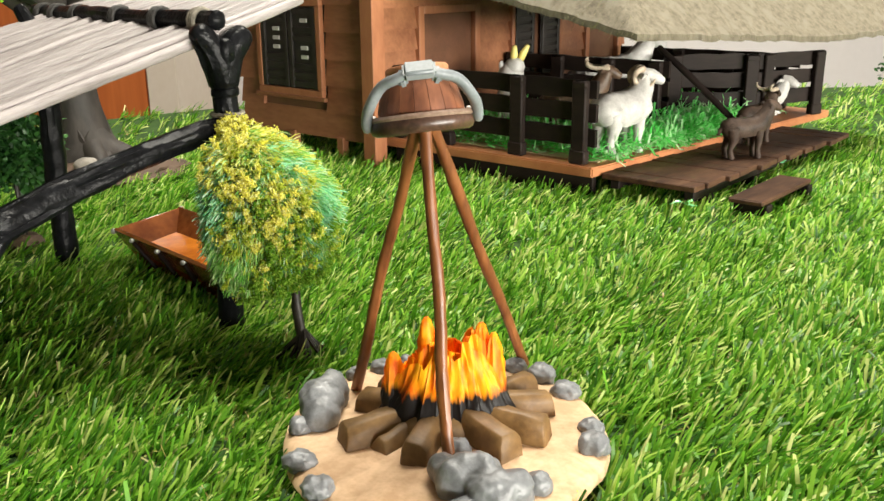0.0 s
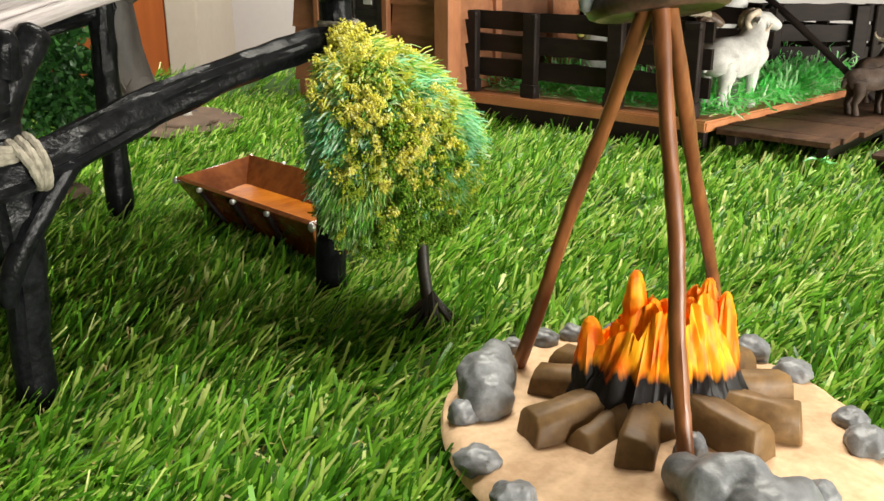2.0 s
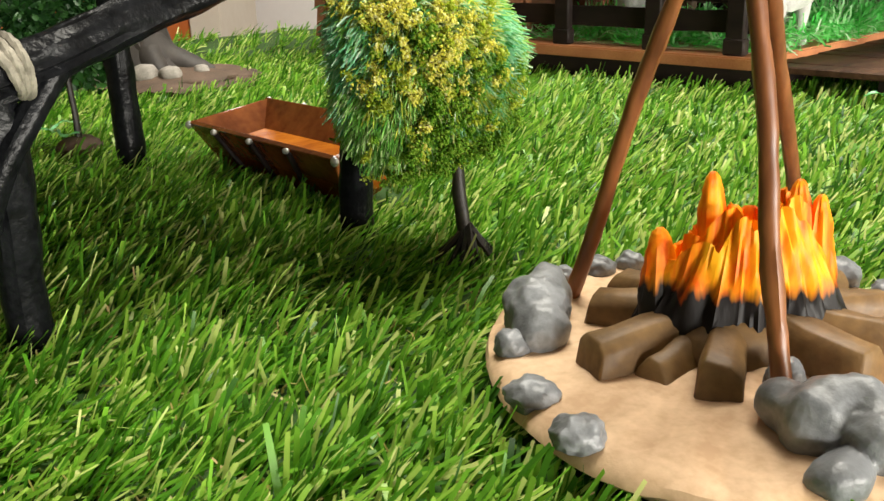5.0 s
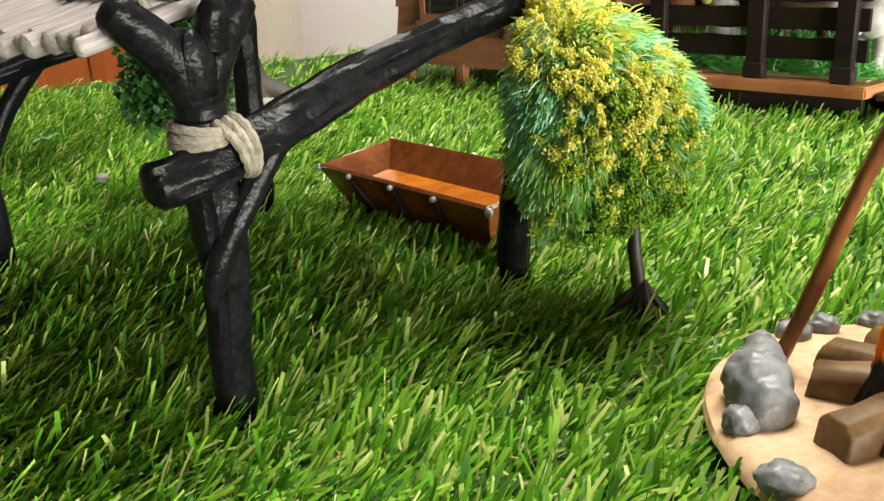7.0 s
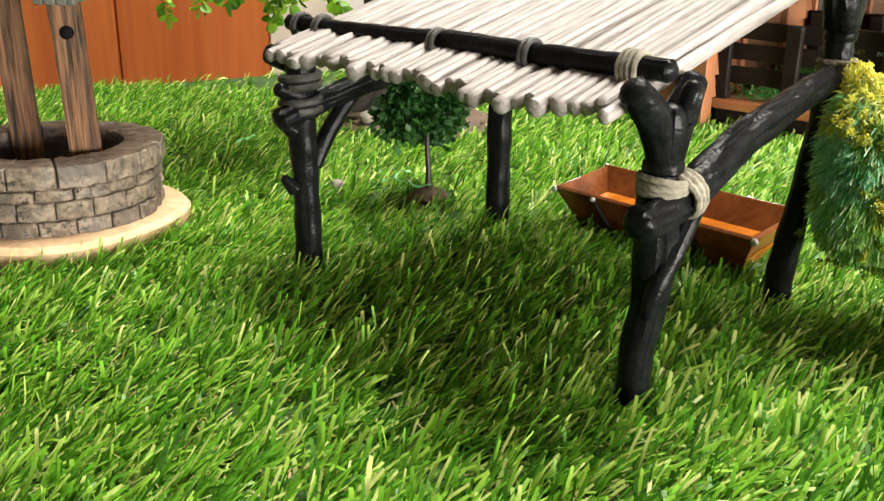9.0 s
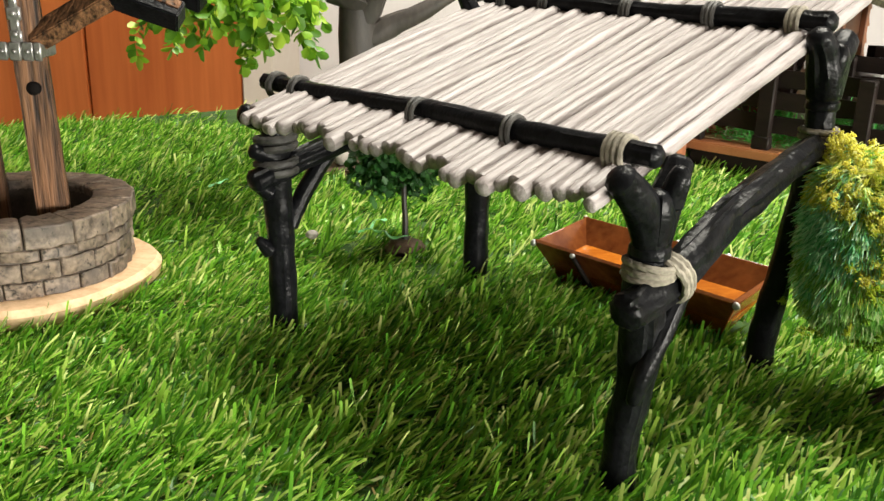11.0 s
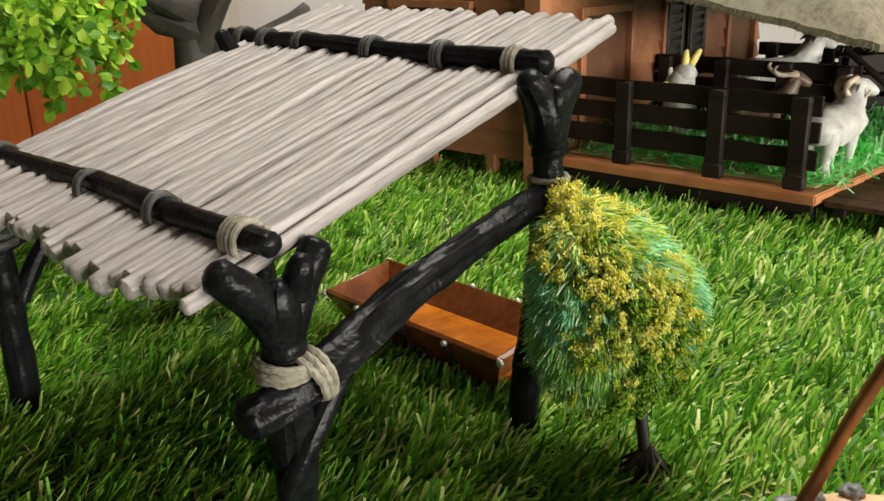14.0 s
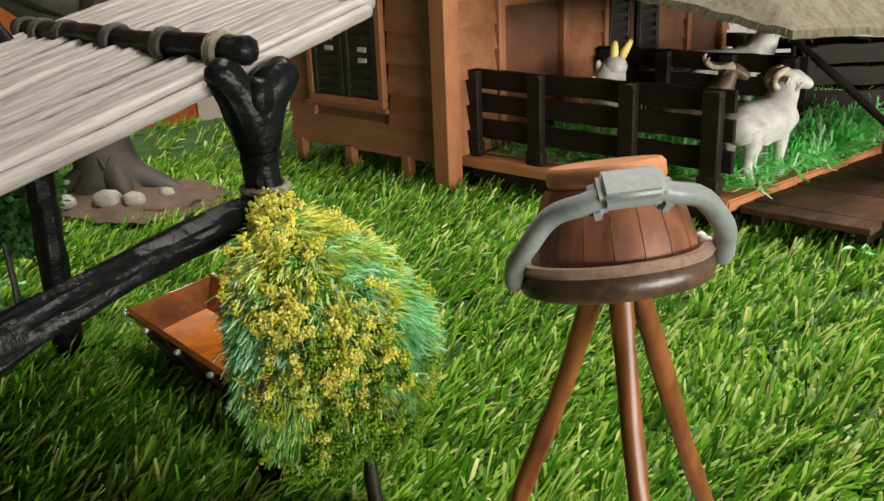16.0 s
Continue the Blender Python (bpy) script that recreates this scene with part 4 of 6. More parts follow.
def shelter():
    F, L, B, C = Vector((-0.1662, 0.2955, 0)), Vector((-0.2920, 0.4110, 0)), Vector((-0.0950, 0.3845, 0)), Vector((-0.2085, 0.4850, 0))
    hut = thing("shelter", ((F + C) / 2)[:], "open toy shelter with black-painted log posts and pale pole roof", "shelter", 49.4)
    low = Vector((0, 0, -0.006))

    def log(name, pts, radii, label=""):
        pts = [Vector(p) for p in pts]
        long = sum((q - p).length for p, q in zip(pts, pts[1:]))
        steps = max(2, int(long / 0.0016 / (len(pts) - 1)))
        deep = {"fork": 0.13, "knot": 0.10, "collar": 0.08, "side_rail": 0.24}.get(name, 0.12)
        return part(name, tube(bmesh.new(), pts, radii, 28, 0.12, 110, 1.0, True, deep, steps, 0.055, 5.5), M_BARK, hut, label)

    # front post by the path: leans a little, forks at the top
    neck = Vector((-0.1642, 0.2905, 0.0740))
    log("post", [F + low, F.lerp(neck, 0.16), F.lerp(neck, 0.42) + Vector((0.0012, 0, 0)), F.lerp(neck, 0.66) + Vector((0.0010, 0, 0)), F.lerp(neck, 0.82), F.lerp(neck, 0.94), neck, neck + Vector((0, 0, 0.007))],
        [0.0058, 0.0053, 0.0056, 0.0064, 0.0064, 0.0054, 0.0050, 0.0060])
    log("collar", [neck + Vector((0, 0, -0.0012)), neck + Vector((0, 0, 0.0014))], [0.0060, 0.0060])
    log("fork", [neck + Vector((0, 0, 0.002)), (-0.1672, 0.2876, 0.0850), (-0.1716, 0.2838, 0.0915), (-0.1764, 0.2799, 0.0970)], [0.0054, 0.0055, 0.0050, 0.0044])
    log("fork", [neck + Vector((0, 0, 0.002)), (-0.1612, 0.2944, 0.0855), (-0.1580, 0.2986, 0.0920), (-0.1556, 0.3014, 0.0970)], [0.0054, 0.0052, 0.0046, 0.0040])
    log("fork", [(-0.1642, 0.2900, 0.078), (-0.1642, 0.2888, 0.0860), (-0.1640, 0.2886, 0.0905)], [0.0054, 0.0054, 0.0042])
    log("knot", [(-0.1600, 0.2910, 0.088), (-0.1585, 0.2900, 0.0945), (-0.1580, 0.2905, 0.0975)], [0.0040, 0.0034, 0.0024])
    # back post by the toy tree
    log("post", [B + low, B + Vector((0.0003, -0.0005, 0.012)), B + Vector((0.0028, -0.002, 0.036)), B + Vector((0.0052, -0.0045, 0.064)), Vector((-0.0878, 0.3778, 0.088)), Vector((-0.0884, 0.3776, 0.100)), Vector((-0.0890, 0.3778, 0.112))],
        [0.0060, 0.0056, 0.0050, 0.0052, 0.0052, 0.0050, 0.0060])
    log("collar", [(-0.0884, 0.3776, 0.1016), (-0.0885, 0.3776, 0.1040)], [0.0057, 0.0057])
    log("fork", [(-0.0888, 0.3776, 0.106), (-0.0902, 0.3762, 0.1150), (-0.0930, 0.3735, 0.1225), (-0.0962, 0.3704, 0.1275)], [0.0060, 0.0064, 0.0056, 0.0042])
    log("fork", [(-0.0888, 0.3780, 0.106), (-0.0874, 0.3790, 0.1150), (-0.0842, 0.3816, 0.1215), (-0.0805, 0.3847, 0.1260)], [0.0060, 0.0064, 0.0058, 0.0044])
    log("knot", [(-0.0880, 0.3770, 0.112), (-0.0868, 0.3750, 0.1195), (-0.0862, 0.3745, 0.1235)], [0.0050, 0.0044, 0.0028])
    # far posts
    log("post", [L + low, L + Vector((0, 0, 0.03)), L + Vector((-0.0012, 0, 0.06)), L + Vector((-0.001, 0.001, 0.084))], [0.0060, 0.0056, 0.0058, 0.0064])
    log("knot", [L + Vector((-0.004, -0.003, 0.031)), L + Vector((-0.0085, -0.005, 0.036))], [0.0036, 0.0018])
    log("knot", [L + Vector((-0.003, -0.004, 0.056)), L + Vector((-0.0100, -0.007, 0.062))], [0.0040, 0.0026])
    log("knot", [L + Vector((-0.001, -0.002, 0.070)), L + Vector((-0.0085, -0.0085, 0.0745))], [0.0042, 0.0030])
    log("post", [C + low, C + Vector((0, 0, 0.04)), C + Vector((0.001, 0, 0.08)), C + Vector((0.001, 0.001, 0.116))], [0.0062, 0.0060, 0.0056, 0.0060])
    log("fork", [C + Vector((0.001, 0.001, 0.110)), C + Vector((-0.004, 0.004, 0.122)), C + Vector((-0.010, 0.006, 0.133))], [0.0052, 0.0046, 0.0036])
    # sloping side rails, lashed to the posts
    ra, rb = Vector((-0.1722, 0.2782, 0)), Vector((-0.0838, 0.3788, 0))
    lift = ((0.0, 0.0600), (0.10, 0.0622), (0.25, 0.0675), (0.45, 0.0758), (0.66, 0.0830), (0.86, 0.0878), (1.0, 0.0888))
    log("side_rail", [ra.lerp(rb, f) + Vector((0.0008 * math.sin(f * 11), -0.0006 * math.sin(f * 7), z)) for f, z in lift], [0.0050, 0.0059, 0.0057, 0.0056, 0.0051, 0.0046, 0.0038], "black side rail with worn pale streaks")
    log("side_rail", bend(L + Vector((-0.008, -0.010, 0.062)), C + Vector((0.004, 0.004, 0.094)), 10, 0.004, 6.0), 0.0048)
    # braces
    log("brace", [(-0.1656, 0.2862, 0.0290), (-0.1640, 0.2862, 0.0365), (-0.1590, 0.2900, 0.0480), (-0.1505, 0.2995, 0.0640)], [0.0022, 0.0030, 0.0031, 0.0033])
    log("brace", [L + Vector((0.003, 0.004, 0.040)), L + Vector((0.010, 0.010, 0.056)), L + Vector((0.019, 0.018, 0.070))], [0.0034, 0.0036, 0.0034])

    def cord(pts, gauge, material, label, fine=4):
        """A twisted cord laid along points, of two strands."""
        pts, _ = finer([Vector(p) for p in pts], [gauge] * len(pts), fine)
        bm = bmesh.new()
        for phase in (0.0, math.pi):
            line = []
            for i, p in enumerate(pts):
                d = (pts[min(i + 1, len(pts) - 1)] - pts[max(i - 1, 0)]).normalized()
                x = d.cross(Vector((0.13, 0.21, 0.97))).normalized()
                a = phase + i * 0.75
                line.append(p + (x * math.cos(a) + d.cross(x) * math.sin(a)) * gauge * 0.13)
            tube(bm, line, gauge * 0.80, 7, 0.15, 500)
        return part("lashing", bm, material, hut, label)

    def ring(centre, axis, rx, start, stop, rise, gauge, seed=0.0, n=15):
        """Places round a bar, from one angle to another, climbing along it."""
        z = Vector(axis).normalized()
        x = (Vector((0, -1, 0)) - z * z.dot(Vector((0, -1, 0)))).normalized()
        y = z.cross(x)
        out = []
        for i in range(n + 1):
            a = radians(start + (stop - start) * i / n)
            out.append(Vector(centre) + (x * math.cos(a) + y * math.sin(a)) * (rx + gauge * 0.3) * (1 + 0.04 * noise.noise(Vector((i * 0.4, seed, 0)))) + z * (rise * i / n - rise / 2))
        return out

    # rope round the front post and over the rail, in three turns each
    for k, tip in enumerate((-0.08, 0.0, 0.12)):
        cord(ring((-0.1640, 0.2898, 0.0690 + 0.0015 * (k - 1)), (0.05 + tip, 0.5 * tip, 1), 0.0066, -185, 175, 0.0016, 0.0009, k), 0.0013, M_ROPE, "pale beige rope lashing")
        cord(ring(Vector((-0.1583, 0.2920, 0.0655)) + (rb - ra).normalized() * 0.0016 * (k - 1), (0.64, 0.72 + 0.08 * (k - 1), 0.26 - 0.12 * (k - 1)), 0.0068, -150, 150, 0.0014, 0.0009, k + 5), 0.0013, M_ROPE, "pale beige rope lashing")
    for k in range(2):
        cord(ring((-0.0880, 0.3776, 0.0925 + 0.0024 * (k - 0.5)), (0.05, 0.0, 1), 0.0058, -185, 175, 0.0016, 0.0012, k), 0.0013, M_ROPE, "pale beige rope lashing")
    cord([(-0.0850, 0.3718, 0.0940), (-0.0822, 0.3728, 0.0920), (-0.0805, 0.3742, 0.0890), (-0.0812, 0.3752, 0.0860)], 0.0017, M_ROPE, "pale beige rope lashing")
    lashing(hut, L + Vector((-0.001, 0, 0.066)), (0, 0, 1), 0.0078, 2, 0.0018, M_ROPE_DARK, "dark grey rope lashing")
    lashing(hut, L + Vector((-0.001, 0, 0.076)), (0, 0, 1), 0.0076, 2, 0.0018, M_ROPE_DARK, "dark grey rope lashing", seed=2)
    # beams across the poles
    across = Vector((-0.716, 0.698, 0)).normalized()
    b0, b1 = Vector((-0.1650, 0.2896, 0.1010)), Vector((-0.2990, 0.4245, 0.0990))
    log("front_beam", bend(b0, b1, 12, 0.0030, 1.0), [0.0034] * 3 + [0.0037] * 4 + [0.0034] * 6, "black front beam over the poles")
    d0, d1 = Vector((-0.0893, 0.3781, 0.1315)), Vector((-0.2180, 0.5110, 0.1300))
    log("back_beam", bend(d0, d1, 12, 0.0028, 5.0), [0.0040] * 13, "black back beam over the poles")
    for s, mat in ((0.06, M_ROPE), (0.27, M_ROPE_DARK), (0.50, M_ROPE_DARK), (0.87, M_ROPE_DARK), (0.95, M_ROPE_DARK)):
        lashing(hut, b0.lerp(b1, s) + Vector((0, 0, -0.001)), b1 - b0, 0.0050, 4 if mat is M_ROPE else 2, 0.0010, mat, "pale beige rope lashing" if mat is M_ROPE else "dark grey rope lashing", 0.9, s)
    for s, mat in ((0.065, M_ROPE), (0.25, M_ROPE_DARK), (0.46, M_ROPE_DARK), (0.70, M_ROPE_DARK), (0.84, M_ROPE_DARK), (0.94, M_ROPE_DARK)):
        lashing(hut, d0.lerp(d1, s) + Vector((0, 0, -0.001)), d1 - d0, 0.0052, 3, 0.0010, mat, "pale beige rope lashing" if mat is M_ROPE else "dark grey rope lashing", 0.9, s)
    log("knot", [L + Vector((-0.004, 0.010, 0.082)), L + Vector((-0.0150, 0.0040, 0.0870))], [0.0050, 0.0042])
    # roof poles, uneven at both ends
    r = random.Random(4)
    e0, e1 = Vector((-0.1856, 0.2768, 0.0895)), Vector((-0.0590, 0.4215, 0.1395))
    way = (e1 - e0).normalized()
    count, span = 44, 0.1620
    for k in range(count):
        s = k / (count - 1)
        shift = across * (span * s + 0.0005 * r.uniform(-1, 1)) + Vector((0, 0, 0.0003 * math.sin(k * 2.1) + 0.0005 * r.uniform(-1, 1)))
        a = e0 + shift - way * r.uniform(-0.007, 0.004)
        b = e1 + shift + way * r.uniform(-0.005, 0.004)
        pts = bend(a, b, 10, 0.0024, k * 1.3)
        radius = r.choice((0.0023, 0.0025, 0.0027, 0.0029, 0.0031))
        part("roof_pole", tube(bmesh.new(), pts, [radius * 0.94] + [radius * r.uniform(0.93, 1.07) for _ in range(9)] + [radius * 0.90], 18, 0.09, 240, 1.0, True, 0.07, 4, 0.05, 5.0), M_POLE, hut)


shelter()


# ---- trough behind the shelter ----
def trough():
    a, b = Vector((-0.1800, 0.4810, 0.0150)), Vector((-0.1030, 0.3955, 0.0175))
    along = (b - a).normalized()
    wide = Vector((0.70, 0.72, 0)).normalized()
    box_ = thing("trough", ((a + b) / 2 + wide * 0.021)[:2] + (-0.006,), "orange-brown wooden feeding trough with silver rivets, empty", "trough")
    length, width, depth = (b - a).length, 0.043, 0.024

    def at(s, t, z):
        """s along, t across, z down from the rim; the walls lean inwards."""
        lean = z * 0.55
        s2 = lean + s * (length - 2 * lean)
        t2 = lean + t * (width - 2 * lean)
        return a + along * s2 + wide * t2 + Vector((0, 0, 0.0045 * t - z))

    def board(name, p, q, material, thick=0.0026, inwards=1, top=0.0, bottom=depth):
        bm = bmesh.new()
        outer = [at(*p, top), at(*q, top), at(*q, bottom), at(*p, bottom)]
        centre = at(0.5, 0.5, 0)
        n = (outer[1] - outer[0]).cross(outer[3] - outer[0]).normalized()
        if n.dot(centre - outer[0]) < 0:
            n.negate()
        vs = [bm.verts.new(v) for v in outer] + [bm.verts.new(v + n * thick) for v in outer]
        for f in ((0, 1, 2, 3), (7, 6, 5, 4), (0, 4, 5, 1), (1, 5, 6, 2), (2, 6, 7, 3), (3, 7, 4, 0)):
            bm.faces.new([vs[i] for i in f])
        bmesh.ops.recalc_face_normals(bm, faces=bm.faces)
        bmesh.ops.bevel(bm, geom=bm.edges[:], offset=0.0004, segments=1, affect="EDGES")
        bm.normal_update()
        # Outer faces keep the darker wood: their shade is put into the colour.
        for f in bm.faces:
            f.material_index = int(f.normal.dot(n) > 0.8)
        return part(name, bm, [material, M_TROUGH_WALL], box_)

    board("side_board", (0, 0), (1, 0), M_TROUGH_SHADED)
    board("side_board", (0, 1), (1, 1), M_TROUGH_SHADED)
    board("end_board", (0, 0), (0, 1), M_TROUGH_SHADED)
    board("end_board", (1, 0), (1, 1), M_TROUGH_SHADED)
    bm = bmesh.new()
    vs = [bm.verts.new(at(s, t, 0.0108)) for s, t in ((0, 0), (1, 0), (1, 1), (0, 1))] + [bm.verts.new(at(s, t, depth)) for s, t in ((0, 0), (1, 0), (1, 1), (0, 1))]
    for f in ((3, 2, 1, 0), (4, 5, 6, 7), (0, 1, 5, 4), (1, 2, 6, 5), (2, 3, 7, 6), (3, 0, 4, 7)):
        bm.faces.new([vs[i] for i in f])
    bmesh.ops.recalc_face_normals(bm, faces=bm.faces)
    part("bottom_board", bm, M_TROUGH_IN, box_, "amber-coloured bottom board")
    for t, out in ((0, -1), (1, 1)):
        for s in (0.24, 0.50, 0.74):
            rib = bmesh.new()
            top, bot = at(s, t, -0.0004), at(s, t, depth)
            top += Vector((0, 0, -0.0022))
            tube(rib, [top + wide * out * 0.0003, top.lerp(bot, 0.5) + wide * out * 0.0002, bot + wide * out * 0.0002], 0.0012, 8, 0.1, 300)
            part("rib", rib, M_FENCE, box_, "dark brown rib")
            part("rivet", blob(bmesh.new(), top + wide * out * 0.0014 + Vector((0, 0, 0.0014)), (0.0014, 0.0014, 0.0012), 2, 0.15, 2, s * 9), M_RIVET, box_, "silver rivet")
    for s, t in ((0, 0), (0, 1), (1, 1), (1, 0)):
        part("corner_cap", blob(bmesh.new(), at(s, t, 0.0006), (0.0016, 0.0016, 0.0018), 2, 0.2, 2, s + t), M_RIVET, box_, "silver corner cap")


trough()


# ---- toy farmhouse with its pen; local x along the front, y into the depth ----
HM = Matrix(((0.755, 0.656, 0, 0.1024), (-0.656, 0.755, 0, 0.637), (0, 0, 1, 0), (0, 0, 0, 1)))
HTURN = -41.0


def local(x, y, z):
    return HM @ Vector((x, y, z))


def hbox(name, x0, x1, y0, y1, z0, z1, material, parent, label="", bevel=0.0006, m=None):
    bm = box(bmesh.new(), ((x0 + x1) / 2, (y0 + y1) / 2, (z0 + z1) / 2), (x1 - x0, y1 - y0, z1 - z0), m, bevel)
    bm.transform(HM)
    return part(name, bm, material, parent, label, smooth=False)


def shutter(parent, x0, x1, z0, z1, y, side=None, pale=()):
    """A louvred shutter on the front wall (side None) or on the side wall at x = side."""
    def put(name, a0, a1, c0, c1, d0, d1, under, m=None):
        if side is None:
            return hbox(name, a0, a1, y + d0, y + d1, c0, c1, M_SHUTTER, under, "", 0.0003, m)
        return hbox(name, side - d1, side - d0, a0, a1, c0, c1, M_SHUTTER, under, "", 0.0003, m)

    leaf = put("shutter", x0, x1, z0, z1, -0.0016, 0.0, parent)
    w = (x1 - x0) * 0.14
    put("stile", x0, x0 + w, z0, z1, -0.0040, -0.0016, leaf)
    put("stile", x1 - w, x1, z0, z1, -0.0040, -0.0016, leaf)
    n = 9
    for k in range(n):
        z = z0 + (z1 - z0) * (k + 0.5) / n
        # White blocks stand in for light that shows between the slats.
        if k in pale:
            hbox("gap", x0 + w * 3.0, x1 - w * 2.4, y - 0.0030, y - 0.0016, z - (z1 - z0) * 0.22 / n, z + (z1 - z0) * 0.22 / n, M_WHITE, leaf, "white block for light between the slats", 0.0002)
            continue
        put("louvre", x0 + w, x1 - w, z - (z1 - z0) * 0.30 / n, z + (z1 - z0) * 0.30 / n, -0.0034, -0.0016, leaf)


def farmhouse():
    home = thing("farmhouse", tuple(local(-0.19, 0.1, 0)), "brown wooden toy farmhouse with board siding and a thatched roof", "house", HTURN)
    W0, W1, Y0, Y1 = -0.362, -0.181, -0.022, 0.37
    hbox("wall_core", W0, W1 - 0.006, Y0 + 0.005, Y1, 0.012, 0.19, M_PANEL, home)
    # weatherboards on the front, lapped
    def boards(a0, a1, z0, z1, side, rows, holes=()):
        h = (z1 - z0) / rows
        for k in range(rows):
            lo, hi = z0 + k * h, z0 + (k + 1) * h
            spans = [(a0, a1)]
            for (b0, b1, c0, c1) in holes:
                if hi > c0 + 0.002 and lo < c1 - 0.002:
                    spans = [s for u, v in spans for s in ((u, min(v, b0)), (max(u, b1), v)) if s[1] - s[0] > 0.002]
            for u, v in spans:
                bm = bmesh.new()
                sec = [(0.0, lo), (-0.0042, lo), (-0.0040, lo + 0.0014), (-0.0008, hi + 0.0006), (0.0, hi + 0.0006)]
                ends = []
                for e in (u, v):
                    ends.append([bm.verts.new((e, Y0 + 0.005 + d, z) if side is None else (side - d, e, z)) for d, z in sec])
                for i in range(5):
                    bm.faces.new((ends[0][i], ends[0][(i + 1) % 5], ends[1][(i + 1) % 5], ends[1][i]))
                bm.faces.new(ends[0])
                bm.faces.new(ends[1][::-1])
                bmesh.ops.recalc_face_normals(bm, faces=bm.faces)
                bm.transform(HM)
                part("weatherboard", bm, M_WALL, home, smooth=False)

    win = (-0.330, -0.245, 0.046, 0.128)
    boards(W0, W1 - 0.011, 0.012, 0.19, None, 8, (win,))
    # window with dark louvred shutters on the front
    frame_ = hbox("window", win[0] + 0.002, win[1] - 0.002, Y0 + 0.0025, Y0 + 0.005, win[2] + 0.002, win[3] - 0.002, M_SHUTTER, home, "window with dark louvred shutters")
    for a0, a1, c0, c1 in ((win[0], win[1], win[2], win[2] + 0.006), (win[0], win[1], win[3] - 0.006, win[3]), (win[0], win[0] + 0.006, win[2] + 0.006, win[3] - 0.006), (win[1] - 0.006, win[1], win[2] + 0.006, win[3] - 0.006)):
        hbox("window_frame", a0, a1, Y0 - 0.003, Y0 + 0.002, c0, c1, M_TIMBER, frame_)
    hbox("window_sill", win[0] - 0.004, win[1] + 0.004, Y0 - 0.0045, Y0 - 0.0005, win[2] - 0.003, win[2] + 0.0005, M_WALL, frame_)
    midx = (win[0] + win[1]) / 2
    shutter(home, win[0] + 0.0065, midx - 0.0008, win[2] + 0.0065, win[3] - 0.0065, Y0 + 0.0015, None, (4, 5, 6))
    shutter(home, midx + 0.0008, win[1] - 0.0065, win[2] + 0.0065, win[3] - 0.0065, Y0 + 0.0015, None, (3, 4, 7))
    # corner post and stubs under the wall
    hbox("corner_post", W1 - 0.011, W1 + 0.003, Y0 - 0.008, Y0 + 0.006, -0.006, 0.19, M_TIMBER, home)
    for x in (-0.228, -0.290, -0.350):
        hbox("stub_post", x - 0.004, x + 0.004, Y0 - 0.001, Y0 + 0.006, -0.006, 0.014, M_WALL, home)
    # side wall towards the pen
    holes = [(0.026, 0.108, 0.016, 0.122), (0.156, 0.240, 0.045, 0.122), (0.286, 0.358, 0.016, 0.122)]
    boards(Y0 + 0.006, Y1, 0.018, 0.19, W1 - 0.004, 10, holes)
    for y0, y1 in ((0.026, 0.108), (0.286, 0.358)):
        door = hbox("door", W1 - 0.006, W1 - 0.0035, y0 + 0.005, y1 - 0.005, 0.018, 0.116, M_PANEL, home, "plain brown door")
        for a0, a1, c0, c1 in ((y0, y0 + 0.007, 0.016, 0.122), (y1 - 0.007, y1, 0.016, 0.122), (y0 + 0.007, y1 - 0.007, 0.115, 0.122)):
            hbox("door_frame", W1 - 0.0035, W1 + 0.0025, a0, a1, c0, c1, M_TIMBER, door)
    glass = hbox("window", W1 - 0.006, W1 - 0.0035, 0.160, 0.236, 0.048, 0.119, M_PANEL, home, "window with dark louvred shutters")
    for a0, a1, c0, c1 in ((0.156, 0.240, 0.045, 0.050), (0.156, 0.240, 0.117, 0.122), (0.156, 0.161, 0.050, 0.117), (0.235, 0.240, 0.050, 0.117)):
        hbox("window_frame", W1 - 0.0035, W1 + 0.0025, a0, a1, c0, c1, M_TIMBER, glass)
    shutter(home, 0.1615, 0.191, 0.0505, 0.1165, 0, W1 - 0.0005)
    shutter(home, 0.205, 0.2345, 0.0505, 0.1165, 0, W1 - 0.0005)
    # thatch: a hipped roof whose corner droops over the pen
    def thatch(s, t):
        """s from the drooping side eave inwards, t from the front eave backwards."""
        y = 0.004 + 0.345 * t
        x = 0.036 + 0.092 * t - 0.42 * s
        inward, deep = 0.42 * s, 0.345 * t
        z = 0.1085 - 0.0185 * t + 0.024 * max(0.0, t - 0.6) + 0.20 * inward
        z += min(0.62 * inward, 0.95 * deep, 0.95 * (0.345 - deep))
        z += 0.0014 * noise.noise(Vector((x * 80, y * 80, 0))) + 0.0008 * noise.noise(Vector((x * 300, y * 300, 3)))
        return Vector((x, y, z))

    bm = bmesh.new()
    nx, ny = 84, 80
    top = [[bm.verts.new(thatch(i / nx, j / ny)) for j in range(ny + 1)] for i in range(nx + 1)]
    low = [[bm.verts.new(thatch(i / nx, j / ny) + Vector((0, 0, -0.0045))) for j in range(ny + 1)] for i in range(nx + 1)]
    for i in range(nx):
        for j in range(ny):
            bm.faces.new((top[i][j], top[i + 1][j], top[i + 1][j + 1], top[i][j + 1]))
            bm.faces.new((low[i][j], low[i][j + 1], low[i + 1][j + 1], low[i + 1][j]))
    for i in range(nx):
        bm.faces.new((top[i][0], low[i][0], low[i + 1][0], top[i + 1][0]))
        bm.faces.new((top[i][ny], top[i + 1][ny], low[i + 1][ny], low[i][ny]))
